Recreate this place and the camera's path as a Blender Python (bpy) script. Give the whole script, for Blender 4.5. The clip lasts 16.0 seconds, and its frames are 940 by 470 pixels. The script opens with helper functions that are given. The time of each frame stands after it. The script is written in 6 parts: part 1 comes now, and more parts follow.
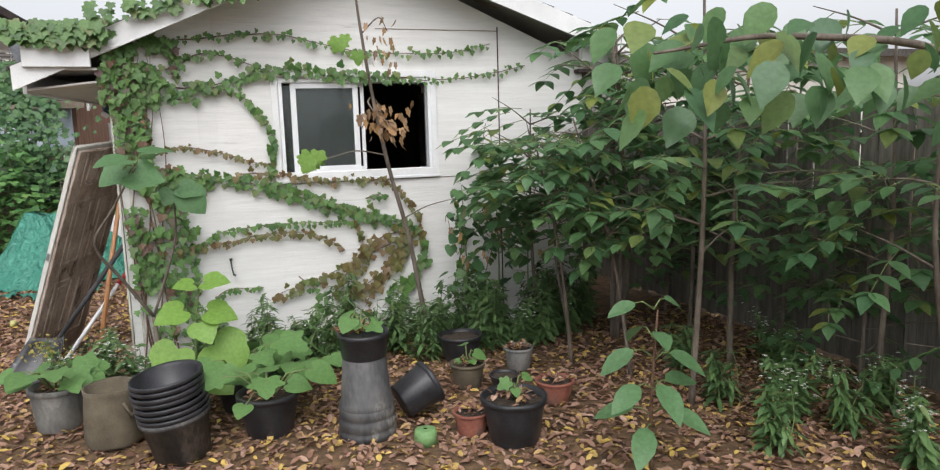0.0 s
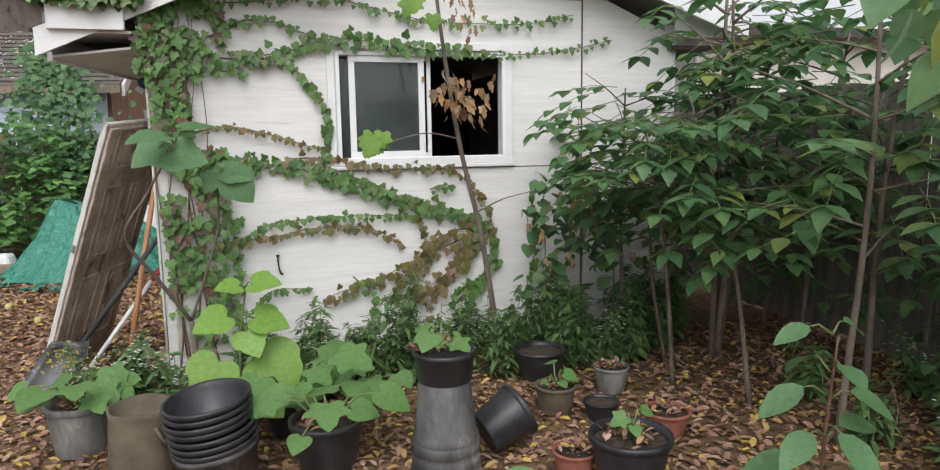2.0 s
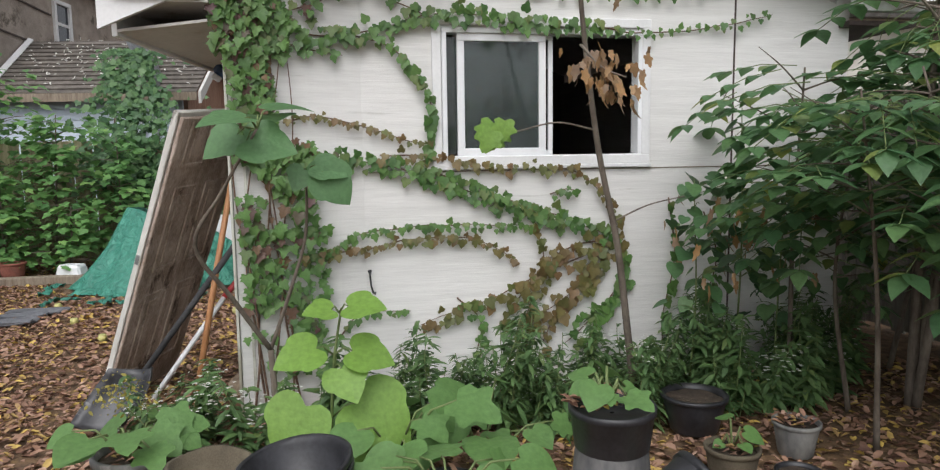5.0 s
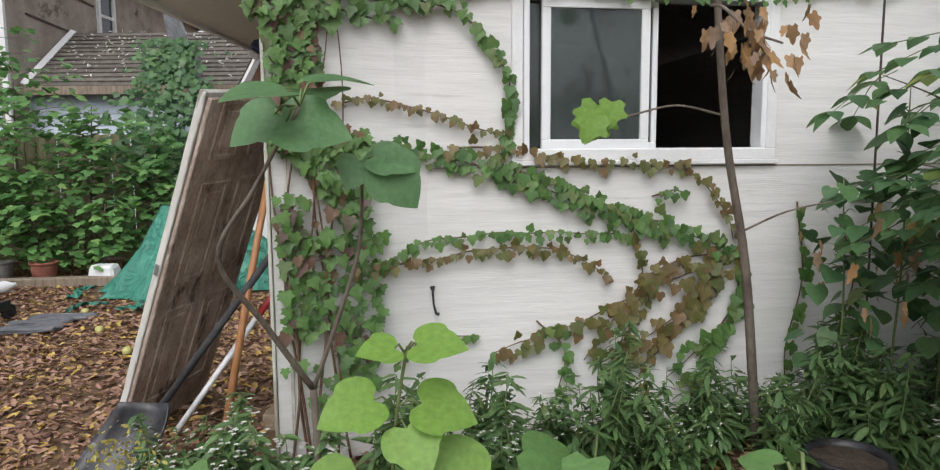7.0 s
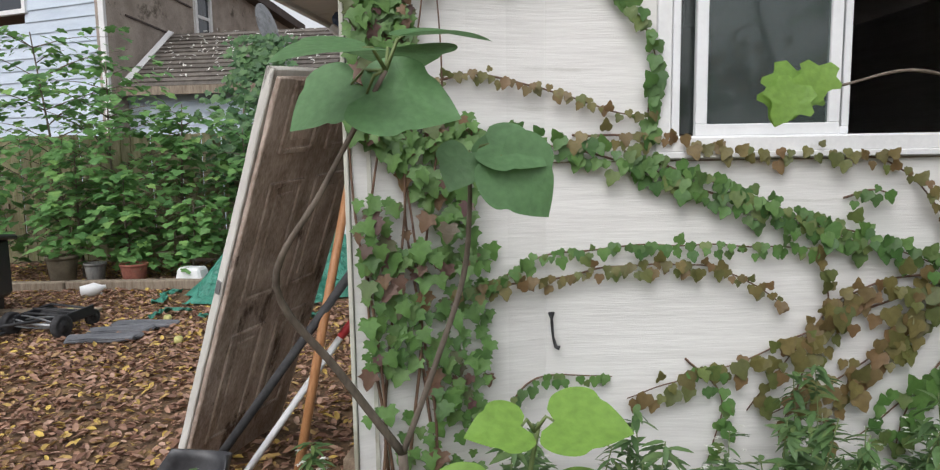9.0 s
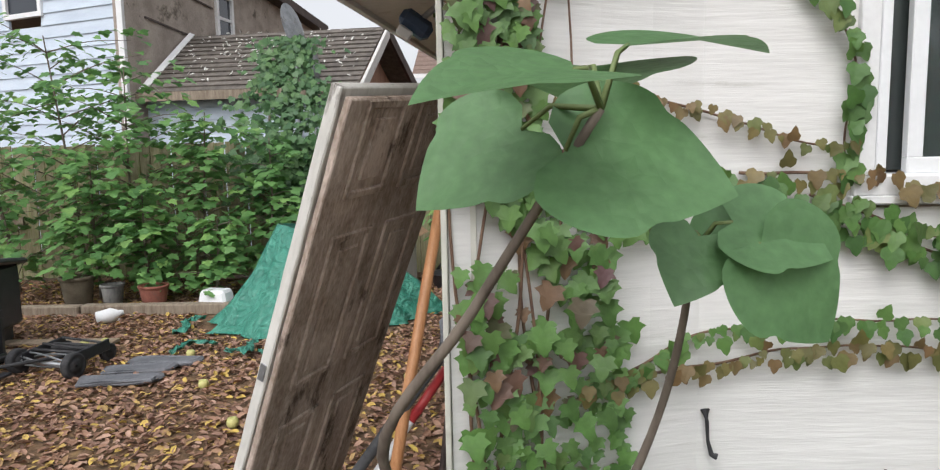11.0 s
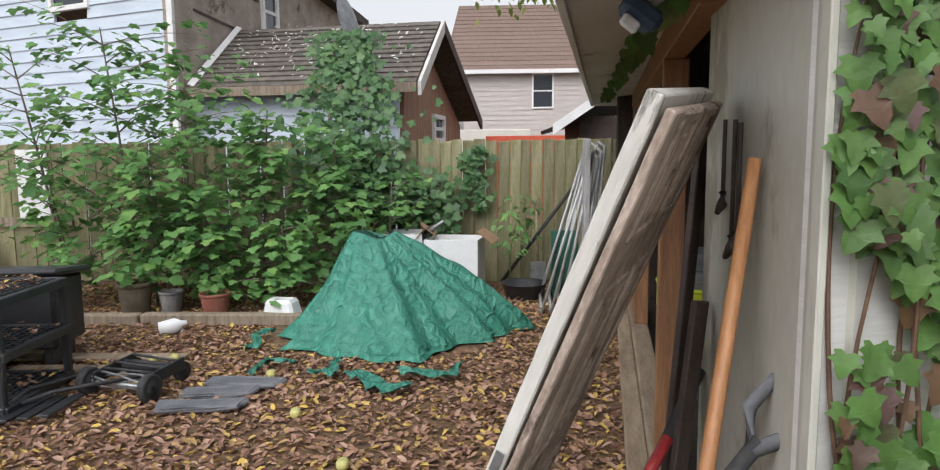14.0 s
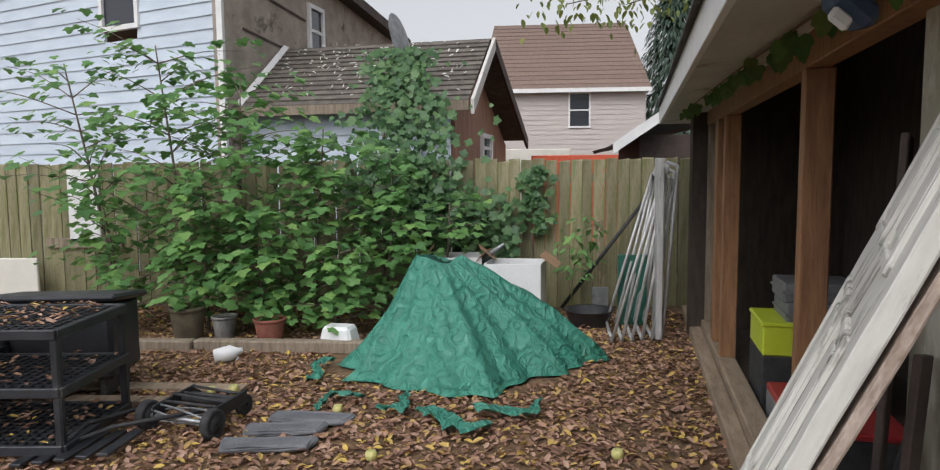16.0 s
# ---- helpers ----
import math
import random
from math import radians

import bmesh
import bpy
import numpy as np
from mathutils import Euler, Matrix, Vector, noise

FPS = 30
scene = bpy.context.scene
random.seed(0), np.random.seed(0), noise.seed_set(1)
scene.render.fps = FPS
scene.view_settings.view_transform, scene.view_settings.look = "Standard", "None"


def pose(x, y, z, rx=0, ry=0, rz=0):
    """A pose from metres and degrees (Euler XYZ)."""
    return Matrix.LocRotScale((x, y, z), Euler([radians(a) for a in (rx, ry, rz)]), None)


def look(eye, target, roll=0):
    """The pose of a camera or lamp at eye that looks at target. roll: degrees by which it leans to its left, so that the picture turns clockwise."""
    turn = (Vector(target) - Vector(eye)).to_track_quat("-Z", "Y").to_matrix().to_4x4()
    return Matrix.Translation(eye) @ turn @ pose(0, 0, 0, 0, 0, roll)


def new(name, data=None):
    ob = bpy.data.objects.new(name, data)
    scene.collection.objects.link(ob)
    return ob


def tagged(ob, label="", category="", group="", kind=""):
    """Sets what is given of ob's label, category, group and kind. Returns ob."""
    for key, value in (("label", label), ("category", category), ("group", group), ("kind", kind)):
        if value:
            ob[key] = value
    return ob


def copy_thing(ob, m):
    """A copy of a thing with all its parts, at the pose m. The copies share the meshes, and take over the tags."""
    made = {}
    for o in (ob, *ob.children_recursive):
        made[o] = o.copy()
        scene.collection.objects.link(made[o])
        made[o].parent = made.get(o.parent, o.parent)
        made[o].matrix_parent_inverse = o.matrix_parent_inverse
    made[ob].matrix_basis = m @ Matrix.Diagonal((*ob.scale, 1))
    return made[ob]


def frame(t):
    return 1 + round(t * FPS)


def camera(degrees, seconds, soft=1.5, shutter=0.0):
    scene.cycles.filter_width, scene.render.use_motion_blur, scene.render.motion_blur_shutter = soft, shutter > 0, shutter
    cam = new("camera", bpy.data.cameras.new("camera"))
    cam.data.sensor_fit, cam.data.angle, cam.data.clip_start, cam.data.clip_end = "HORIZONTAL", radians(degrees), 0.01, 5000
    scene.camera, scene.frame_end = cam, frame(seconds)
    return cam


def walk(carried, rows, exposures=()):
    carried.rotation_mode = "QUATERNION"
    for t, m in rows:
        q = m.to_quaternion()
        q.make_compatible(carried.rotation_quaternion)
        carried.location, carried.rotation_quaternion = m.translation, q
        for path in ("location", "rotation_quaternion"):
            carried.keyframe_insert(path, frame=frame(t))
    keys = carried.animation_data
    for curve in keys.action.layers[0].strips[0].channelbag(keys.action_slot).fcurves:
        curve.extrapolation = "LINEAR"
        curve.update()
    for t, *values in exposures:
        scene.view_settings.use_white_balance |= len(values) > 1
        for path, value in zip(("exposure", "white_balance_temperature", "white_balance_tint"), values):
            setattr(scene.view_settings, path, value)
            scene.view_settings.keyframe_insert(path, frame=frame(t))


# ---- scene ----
cam = camera(68.0, 16.0, soft=1.2)
PATH = [
    (0, (-0.082, 2.036, 1.73), (0.539, 3.917, 1.455), -1.7),
    (0.5, (-0.084, 2.329, 1.677), (0.513, 4.219, 1.404), -1.3),
    (1, (-0.117, 2.516, 1.614), (0.449, 4.416, 1.348), -1.0),
    (1.5, (-0.225, 2.739, 1.636), (0.331, 4.641, 1.364), -0.8),
    (2, (-0.212, 2.864, 1.636), (0.334, 4.767, 1.355), -0.9),
    (2.5, (-0.144, 3.033, 1.619), (0.361, 4.949, 1.351), -0.9),
    (3, (-0.163, 3.184, 1.582), (0.307, 5.111, 1.325), -0.8),
    (3.5, (-0.186, 3.35, 1.532), (0.243, 5.289, 1.292), -1.0),
    (4, (-0.275, 3.494, 1.511), (0.137, 5.438, 1.284), -1.0),
    (6.5, (-0.41, 4.373, 1.486), (-0.119, 6.337, 1.248), -0.5),
    (7, (-0.447, 4.58, 1.466), (-0.183, 6.549, 1.235), -0.4),
    (7.5, (-0.478, 4.729, 1.439), (-0.233, 6.7, 1.212), -0.4),
    (8, (-0.493, 4.922, 1.438), (-0.268, 6.895, 1.206), -0.4),
    (8.5, (-0.483, 5.128, 1.446), (-0.394, 7.113, 1.218), -0.5),
    (9, (-0.512, 5.308, 1.437), (-0.499, 7.294, 1.205), -0.9),
    (9.5, (-0.618, 5.57, 1.452), (-0.633, 7.557, 1.221), -1.5),
    (12, (-1.004, 6.148, 1.613), (-1.055, 8.133, 1.375), -0.8),
    (12.5, (-1.165, 6.23, 1.612), (-1.224, 8.214, 1.369), -0.8),
    (13, (-1.351, 6.284, 1.629), (-1.41, 8.268, 1.384), -0.6),
    (13.5, (-1.448, 6.378, 1.619), (-1.517, 8.362, 1.375), -0.5),
    (14, (-1.492, 6.49, 1.646), (-1.572, 8.474, 1.404), -0.5),
    (14.5, (-1.566, 6.615, 1.648), (-1.664, 8.6, 1.419), -0.4),
    (15, (-1.609, 6.679, 1.639), (-1.746, 8.664, 1.432), -0.5),
    (15.5, (-1.712, 6.748, 1.647), (-1.862, 8.733, 1.45), -0.5),
    (16, (-1.868, 6.817, 1.653), (-2.028, 8.802, 1.467), -0.5),
]
walk(cam, [(t, look(eye, target, roll)) for t, eye, target, roll in PATH],
     [(0, 0.55, 6350, 11), (2, 0.48, 6350, 11), (4, 0.36, 6350, 11), (9, 0.38, 6350, 11), (12, 0.62, 6350, 11), (13.5, 0.6, 6350, 11), (14.5, 0.42, 6350, 11), (15.5, 0.24, 6350, 11), (16, 0.26, 6350, 11)])

# ---- light: bright overcast ----
world = bpy.data.worlds.new("overcast")
scene.world = world
world.use_nodes = True
wn = world.node_tree
sky = wn.nodes.new("ShaderNodeTexSky")
sky.sky_type = "NISHITA"
sky.sun_disc = False
sky.sun_elevation, sky.sun_rotation = radians(52), radians(200)
sky.air_density, sky.dust_density, sky.ozone_density = 1.0, 4.0, 1.0
soft_sky = wn.nodes.new("ShaderNodeHueSaturation")
soft_sky.inputs["Saturation"].default_value = 0.12
wn.links.new(sky.outputs[0], soft_sky.inputs["Color"])
wn.links.new(soft_sky.outputs[0], wn.nodes["Background"].inputs["Color"])
wn.nodes["Background"].inputs["Strength"].default_value = 0.15
sun_data = bpy.data.lights.new("sun", "SUN")
sun_data.energy, sun_data.angle, sun_data.color = 0.5, radians(40), (1.0, 0.97, 0.93)
sun = new("sun", sun_data)
sun.matrix_world = look((-4, -8, 14), (0, 8, 0))

# ---- materials ----
MATS = {}


def nodes_of(name):
    m = bpy.data.materials.new(name)
    m.use_nodes = True
    return m, m.node_tree, m.node_tree.nodes["Principled BSDF"]


def ramp_node(nt, stops):
    r = nt.nodes.new("ShaderNodeValToRGB")
    e = r.color_ramp.elements
    while len(e) > 1:
        e.remove(e[-1])
    e[0].position, e[0].color = stops[0][0], (*stops[0][1], 1)
    for pos, c in stops[1:]:
        k = e.new(pos)
        k.color = (*c, 1)
    return r


def surface(name, c1, c2, scale=6.0, rough=0.7, stretch=(1, 1, 1), bump=0.3, fine=60.0, metal=0.0, stain=None, stain_at=0.6, vary=0.0):
    """Two scales of noise in colour, fine relief, and worn or stained patches."""
    m, nt, b = nodes_of(name)
    tc = nt.nodes.new("ShaderNodeTexCoord")
    mp = nt.nodes.new("ShaderNodeMapping")
    mp.inputs["Scale"].default_value = stretch
    nt.links.new(tc.outputs["Object"], mp.inputs[0])
    n1 = nt.nodes.new("ShaderNodeTexNoise")
    n1.inputs["Scale"].default_value, n1.inputs["Detail"].default_value = scale, 6
    n2 = nt.nodes.new("ShaderNodeTexNoise")
    n2.inputs["Scale"].default_value, n2.inputs["Detail"].default_value = fine, 5
    nt.links.new(mp.outputs[0], n1.inputs["Vector"])
    nt.links.new(mp.outputs[0], n2.inputs["Vector"])
    add = nt.nodes.new("ShaderNodeMath")
    add.operation = "MULTIPLY_ADD"
    add.inputs[1].default_value = 0.35
    nt.links.new(n2.outputs["Fac"], add.inputs[0])
    sub = nt.nodes.new("ShaderNodeMath")
    sub.operation = "MULTIPLY"
    sub.inputs[1].default_value = 0.65
    nt.links.new(n1.outputs["Fac"], sub.inputs[0])
    nt.links.new(sub.outputs[0], add.inputs[2])
    r = ramp_node(nt, [(0.36, c1), (0.64, c2)])
    nt.links.new(add.outputs[0], r.inputs[0])
    col = r.outputs[0]
    if stain:
        n3 = nt.nodes.new("ShaderNodeTexNoise")
        n3.inputs["Scale"].default_value, n3.inputs["Detail"].default_value = scale * 0.6, 8
        n3.inputs["Roughness"].default_value = 0.7
        nt.links.new(mp.outputs[0], n3.inputs["Vector"])
        rr = ramp_node(nt, [(stain_at - 0.04, (0, 0, 0)), (stain_at + 0.04, (1, 1, 1))])
        nt.links.new(n3.outputs["Fac"], rr.inputs[0])
        mx = nt.nodes.new("ShaderNodeMix")
        mx.data_type = "RGBA"
        nt.links.new(rr.outputs[0], mx.inputs[0])
        nt.links.new(col, mx.inputs[6])
        mx.inputs[7].default_value = (*stain, 1)
        col = mx.outputs[2]
    if vary:
        oi = nt.nodes.new("ShaderNodeObjectInfo")
        hv = nt.nodes.new("ShaderNodeHueSaturation")
        mr = nt.nodes.new("ShaderNodeMapRange")
        mr.inputs[3].default_value, mr.inputs[4].default_value = 1 - vary, 1 + vary
        nt.links.new(oi.outputs["Random"], mr.inputs[0])
        nt.links.new(mr.outputs[0], hv.inputs["Value"])
        nt.links.new(col, hv.inputs["Color"])
        col = hv.outputs[0]
    nt.links.new(col, b.inputs["Base Color"])
    b.inputs["Roughness"].default_value, b.inputs["Metallic"].default_value = rough, metal
    bp = nt.nodes.new("ShaderNodeBump")
    bp.inputs["Strength"].default_value, bp.inputs["Distance"].default_value = bump, 0.01
    nt.links.new(add.outputs[0], bp.inputs["Height"])
    nt.links.new(bp.outputs[0], b.inputs["Normal"])
    return m


def leafy(name, colours, thin=0.3, rough=0.5):
    """Leaves: colour by piece, a faint mottling, light passing through."""
    m, nt, b = nodes_of(name)
    g = nt.nodes.new("ShaderNodeNewGeometry")
    r = ramp_node(nt, [(i / max(1, len(colours) - 1), c) for i, c in enumerate(colours)])
    nt.links.new(g.outputs["Random Per Island"], r.inputs[0])
    tc = nt.nodes.new("ShaderNodeTexCoord")
    n = nt.nodes.new("ShaderNodeTexNoise")
    n.inputs["Scale"].default_value, n.inputs["Detail"].default_value = 45, 4
    nt.links.new(tc.outputs["Object"], n.inputs["Vector"])
    mr = nt.nodes.new("ShaderNodeMapRange")
    mr.inputs[3].default_value, mr.inputs[4].default_value = 0.65, 1.3
    nt.links.new(n.outputs["Fac"], mr.inputs[0])
    hv = nt.nodes.new("ShaderNodeHueSaturation")
    nt.links.new(mr.outputs[0], hv.inputs["Value"])
    nt.links.new(r.outputs[0], hv.inputs["Color"])
    nt.links.new(hv.outputs[0], b.inputs["Base Color"])
    b.inputs["Roughness"].default_value = rough
    n2 = nt.nodes.new("ShaderNodeTexVoronoi")
    n2.inputs["Scale"].default_value = 38
    n2.feature = "DISTANCE_TO_EDGE"
    nt.links.new(tc.outputs["Object"], n2.inputs["Vector"])
    bp = nt.nodes.new("ShaderNodeBump")
    bp.inputs["Strength"].default_value, bp.inputs["Distance"].default_value = 0.35, 0.006
    nt.links.new(n2.outputs["Distance"], bp.inputs["Height"])
    nt.links.new(bp.outputs[0], b.inputs["Normal"])
    t = nt.nodes.new("ShaderNodeBsdfTranslucent")
    nt.links.new(hv.outputs[0], t.inputs["Color"])
    mx = nt.nodes.new("ShaderNodeMixShader")
    mx.inputs[0].default_value = thin
    nt.links.new(b.outputs[0], mx.inputs[1])
    nt.links.new(t.outputs[0], mx.inputs[2])
    nt.links.new(mx.outputs[0], nt.nodes["Material Output"].inputs["Surface"])
    return m


WHITE = surface("white_painted_plywood", (0.66, 0.65, 0.63), (0.76, 0.75, 0.73), 2.2, 0.65, (1.0, 1, 14), 0.5, 9, stain=(0.55, 0.54, 0.51), stain_at=0.66)
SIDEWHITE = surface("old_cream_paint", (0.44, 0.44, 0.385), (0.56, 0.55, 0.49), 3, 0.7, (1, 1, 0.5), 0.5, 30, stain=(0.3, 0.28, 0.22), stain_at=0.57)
TRIM = surface("white_trim_paint", (0.68, 0.68, 0.68), (0.78, 0.78, 0.78), 5, 0.5, bump=0.15, stain=(0.5, 0.49, 0.46), stain_at=0.68)
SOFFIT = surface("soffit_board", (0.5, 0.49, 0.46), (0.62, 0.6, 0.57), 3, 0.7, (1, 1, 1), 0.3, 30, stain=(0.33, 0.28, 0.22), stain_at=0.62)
VINYL = surface("white_vinyl", (0.74, 0.75, 0.76), (0.8, 0.81, 0.82), 8, 0.35, bump=0.05)
SHINGLE = surface("asphalt_shingle", (0.05, 0.045, 0.04), (0.11, 0.1, 0.09), 30, 0.9, bump=0.8, fine=180, vary=0.15)
BROWNSHINGLE = surface("brown_shingle", (0.15, 0.105, 0.085), (0.24, 0.17, 0.14), 9, 0.9, (1, 1, 4), bump=0.8, fine=60, vary=0.08)
GREYSHINGLE = surface("weathered_brown_shingle", (0.085, 0.075, 0.065), (0.17, 0.15, 0.13), 9, 0.9, bump=0.8, fine=60, vary=0.22, stain=(0.3, 0.28, 0.25), stain_at=0.7)
LUMBER = surface("orange_lumber", (0.2, 0.095, 0.045), (0.36, 0.185, 0.09), 5, 0.65, (7, 7, 0.6), 0.5, 30)
OLDWOOD = surface("grey_old_wood", (0.16, 0.12, 0.085), (0.3, 0.25, 0.19), 5, 0.8, (5, 5, 0.6), 0.6, 30)
SILLWOOD = surface("weathered_sill_wood", (0.2, 0.145, 0.1), (0.36, 0.28, 0.2), 5, 0.8, (4, 0.7, 4), 0.6, 30)
# grained wood kept near black: the shed's inside shade is in the colour
SHADEWOOD = surface("shade_toned_interior_wood", (0.035, 0.026, 0.02), (0.075, 0.058, 0.045), 5, 0.85, (4, 4, 0.7), 0.4, 30)
FENCEWOOD = surface("mossy_fence_wood", (0.135, 0.125, 0.06), (0.29, 0.265, 0.165), 3.0, 0.85, (6, 6, 0.5), 0.6, 26, vary=0.22, stain=(0.13, 0.16, 0.035), stain_at=0.56)
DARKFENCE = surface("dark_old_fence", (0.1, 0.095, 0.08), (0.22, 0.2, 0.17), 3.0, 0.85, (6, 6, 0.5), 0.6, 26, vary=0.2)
DOORBROWN = surface("dirty_brown_door", (0.24, 0.18, 0.14), (0.52, 0.43, 0.37), 5, 0.8, (2.5, 2.5, 1.0), 1.0, 40, stain=(0.09, 0.06, 0.045), stain_at=0.6)
DOORWHITE = surface("flaking_white_door", (0.55, 0.54, 0.5), (0.68, 0.67, 0.63), 5, 0.6, (3, 3, 0.6), 0.6, 30, stain=(0.12, 0.1, 0.08), stain_at=0.6)
BLACKPOT = surface("black_plastic", (0.012, 0.012, 0.014), (0.035, 0.035, 0.04), 8, 0.42, bump=0.15, stain=(0.12, 0.115, 0.1), stain_at=0.66)
DUSTPOT = surface("dusty_black_plastic", (0.03, 0.03, 0.034), (0.11, 0.105, 0.1), 7, 0.6, (1, 1, 0.5), 0.2, 40, stain=(0.22, 0.21, 0.19), stain_at=0.6)
SCOOP = surface("scuffed_black_scoop", (0.02, 0.02, 0.023), (0.06, 0.06, 0.065), 5, 0.4, (1, 1, 1), 0.15, 40, stain=(0.4, 0.4, 0.4), stain_at=0.6)
GREYPOT = surface("grey_muddy_pot", (0.1, 0.1, 0.098), (0.24, 0.235, 0.22), 7, 0.75, (1, 1, 0.5), 0.3, 40, stain=(0.35, 0.33, 0.3), stain_at=0.62)
FABRIC = surface("brown_felt_bag", (0.075, 0.06, 0.04), (0.15, 0.125, 0.085), 8, 0.95, bump=0.6, fine=160)
TERRA = surface("terracotta", (0.2, 0.065, 0.045), (0.33, 0.125, 0.085), 7, 0.8, bump=0.25, stain=(0.16, 0.1, 0.08), stain_at=0.6)
SOIL = surface("dark_soil", (0.025, 0.017, 0.012), (0.075, 0.055, 0.038), 20, 0.95, bump=1.0, fine=120)
BARK = surface("grey_brown_bark", (0.09, 0.07, 0.055), (0.21, 0.175, 0.14), 14, 0.85, (1, 1, 0.3), 0.6, 70)
STEMGREEN = surface("green_stem", (0.11, 0.15, 0.05), (0.17, 0.22, 0.08), 20, 0.6, bump=0.1)
STEMRED = surface("red_brown_stem", (0.09, 0.045, 0.03), (0.17, 0.1, 0.06), 20, 0.7, bump=0.2)
BLACKRES = surface("black_resin", (0.012, 0.013, 0.016), (0.03, 0.032, 0.038), 6, 0.45, bump=0.15, stain=(0.06, 0.06, 0.06), stain_at=0.62)
RUBBER = surface("dark_rubber", (0.02, 0.02, 0.022), (0.05, 0.05, 0.052), 12, 0.8, bump=0.2)
GREYMETAL = surface("grey_metal", (0.2, 0.21, 0.22), (0.36, 0.37, 0.38), 9, 0.45, bump=0.1, metal=0.6, stain=(0.15, 0.12, 0.1), stain_at=0.64)
ALU = surface("dull_aluminium", (0.4, 0.4, 0.4), (0.58, 0.58, 0.58), 9, 0.5, (3, 3, 0.5), 0.1, 30, metal=0.3, stain=(0.25, 0.24, 0.22), stain_at=0.62)
MATGREY = surface("grey_slate_mat", (0.085, 0.09, 0.1), (0.17, 0.175, 0.19), 6, 0.8, bump=0.4, fine=60)
REDPAINT = surface("red_paint", (0.33, 0.025, 0.03), (0.42, 0.045, 0.045), 12, 0.4, bump=0.05)
HANDLE = surface("orange_wood_handle", (0.3, 0.13, 0.05), (0.44, 0.22, 0.1), 6, 0.5, (10, 10, 0.6), 0.2, 40)
WHITEPL = surface("white_plastic", (0.66, 0.67, 0.68), (0.76, 0.77, 0.78), 6, 0.45, bump=0.08, stain=(0.5, 0.48, 0.44), stain_at=0.66)
CARD = surface("brown_cardboard", (0.27, 0.16, 0.09), (0.38, 0.245, 0.15), 5, 0.85, bump=0.2)
LIME = surface("lime_plastic", (0.5, 0.6, 0.03), (0.58, 0.68, 0.06), 8, 0.4, bump=0.05)
GREENCUP = surface("green_plastic", (0.13, 0.25, 0.09), (0.2, 0.35, 0.14), 8, 0.5, bump=0.1)
DGREEN = surface("dark_green_metal", (0.01, 0.075, 0.05), (0.02, 0.11, 0.075), 8, 0.5, bump=0.1)
GREYCASE = surface("grey_tool_case", (0.14, 0.145, 0.15), (0.22, 0.225, 0.23), 8, 0.5, bump=0.1)
BLUESIDE = surface("pale_blue_siding", (0.46, 0.53, 0.62), (0.56, 0.63, 0.71), 3, 0.55, (0.4, 1, 3), 0.15, 30, vary=0.04)
BEIGESIDE = surface("beige_siding", (0.42, 0.38, 0.36), (0.5, 0.46, 0.44), 3, 0.6, (0.4, 1, 3), 0.15, 30)
STUCCO = surface("brown_grey_render", (0.25, 0.21, 0.18), (0.42, 0.36, 0.31), 3, 0.9, bump=0.5, fine=40, stain=(0.12, 0.1, 0.08), stain_at=0.6)
REDRENDER = surface("red_brown_board", (0.24, 0.13, 0.085), (0.38, 0.23, 0.16), 4, 0.85, (3, 3, 0.5), bump=0.4, fine=40, stain=(0.3, 0.24, 0.2), stain_at=0.66)
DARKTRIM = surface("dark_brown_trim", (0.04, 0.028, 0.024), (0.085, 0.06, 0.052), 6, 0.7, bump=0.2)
CREAM = surface("cream_wall", (0.58, 0.56, 0.5), (0.68, 0.66, 0.6), 3, 0.7, bump=0.2)
ORANGEFENCE = surface("orange_mesh", (0.5, 0.07, 0.03), (0.6, 0.11, 0.05), 8, 0.6, bump=0.1)
BLUELAMP = surface("navy_plastic", (0.025, 0.05, 0.1), (0.045, 0.08, 0.15), 8, 0.5, bump=0.1)
GROUND = surface("leaf_mould_ground", (0.06, 0.037, 0.021), (0.2, 0.12, 0.062), 14, 0.95, bump=1.0, fine=80, stain=(0.24, 0.15, 0.06), stain_at=0.6)
APPLE = surface("yellow_green_apple", (0.4, 0.42, 0.14), (0.55, 0.5, 0.2), 14, 0.4, bump=0.05)

TARP, tnt, tb = nodes_of("green_tarpaulin")
tb.inputs["Roughness"].default_value = 0.36
ttc = tnt.nodes.new("ShaderNodeTexCoord")
tn1 = tnt.nodes.new("ShaderNodeTexNoise")
tn1.inputs["Scale"].default_value, tn1.inputs["Detail"].default_value = 9, 8
tn1.inputs["Distortion"].default_value = 1.5
tnt.links.new(ttc.outputs["Object"], tn1.inputs["Vector"])
tr = ramp_node(tnt, [(0.3, (0.025, 0.17, 0.12)), (0.7, (0.07, 0.29, 0.21))])
tnt.links.new(tn1.outputs["Fac"], tr.inputs[0])
tnt.links.new(tr.outputs[0], tb.inputs["Base Color"])
tbp = tnt.nodes.new("ShaderNodeBump")
tbp.inputs["Strength"].default_value, tbp.inputs["Distance"].default_value = 1.0, 0.06
tnt.links.new(tn1.outputs["Fac"], tbp.inputs["Height"])
tnt.links.new(tbp.outputs[0], tb.inputs["Normal"])

GLASS, gnt, gb = nodes_of("dusty_window_glass")
gb.inputs["Base Color"].default_value = (0.32, 0.37, 0.36, 1)
gb.inputs["Roughness"].default_value = 0.06
gb.inputs["Transmission Weight"].default_value = 0.93
gb.inputs["IOR"].default_value = 1.45

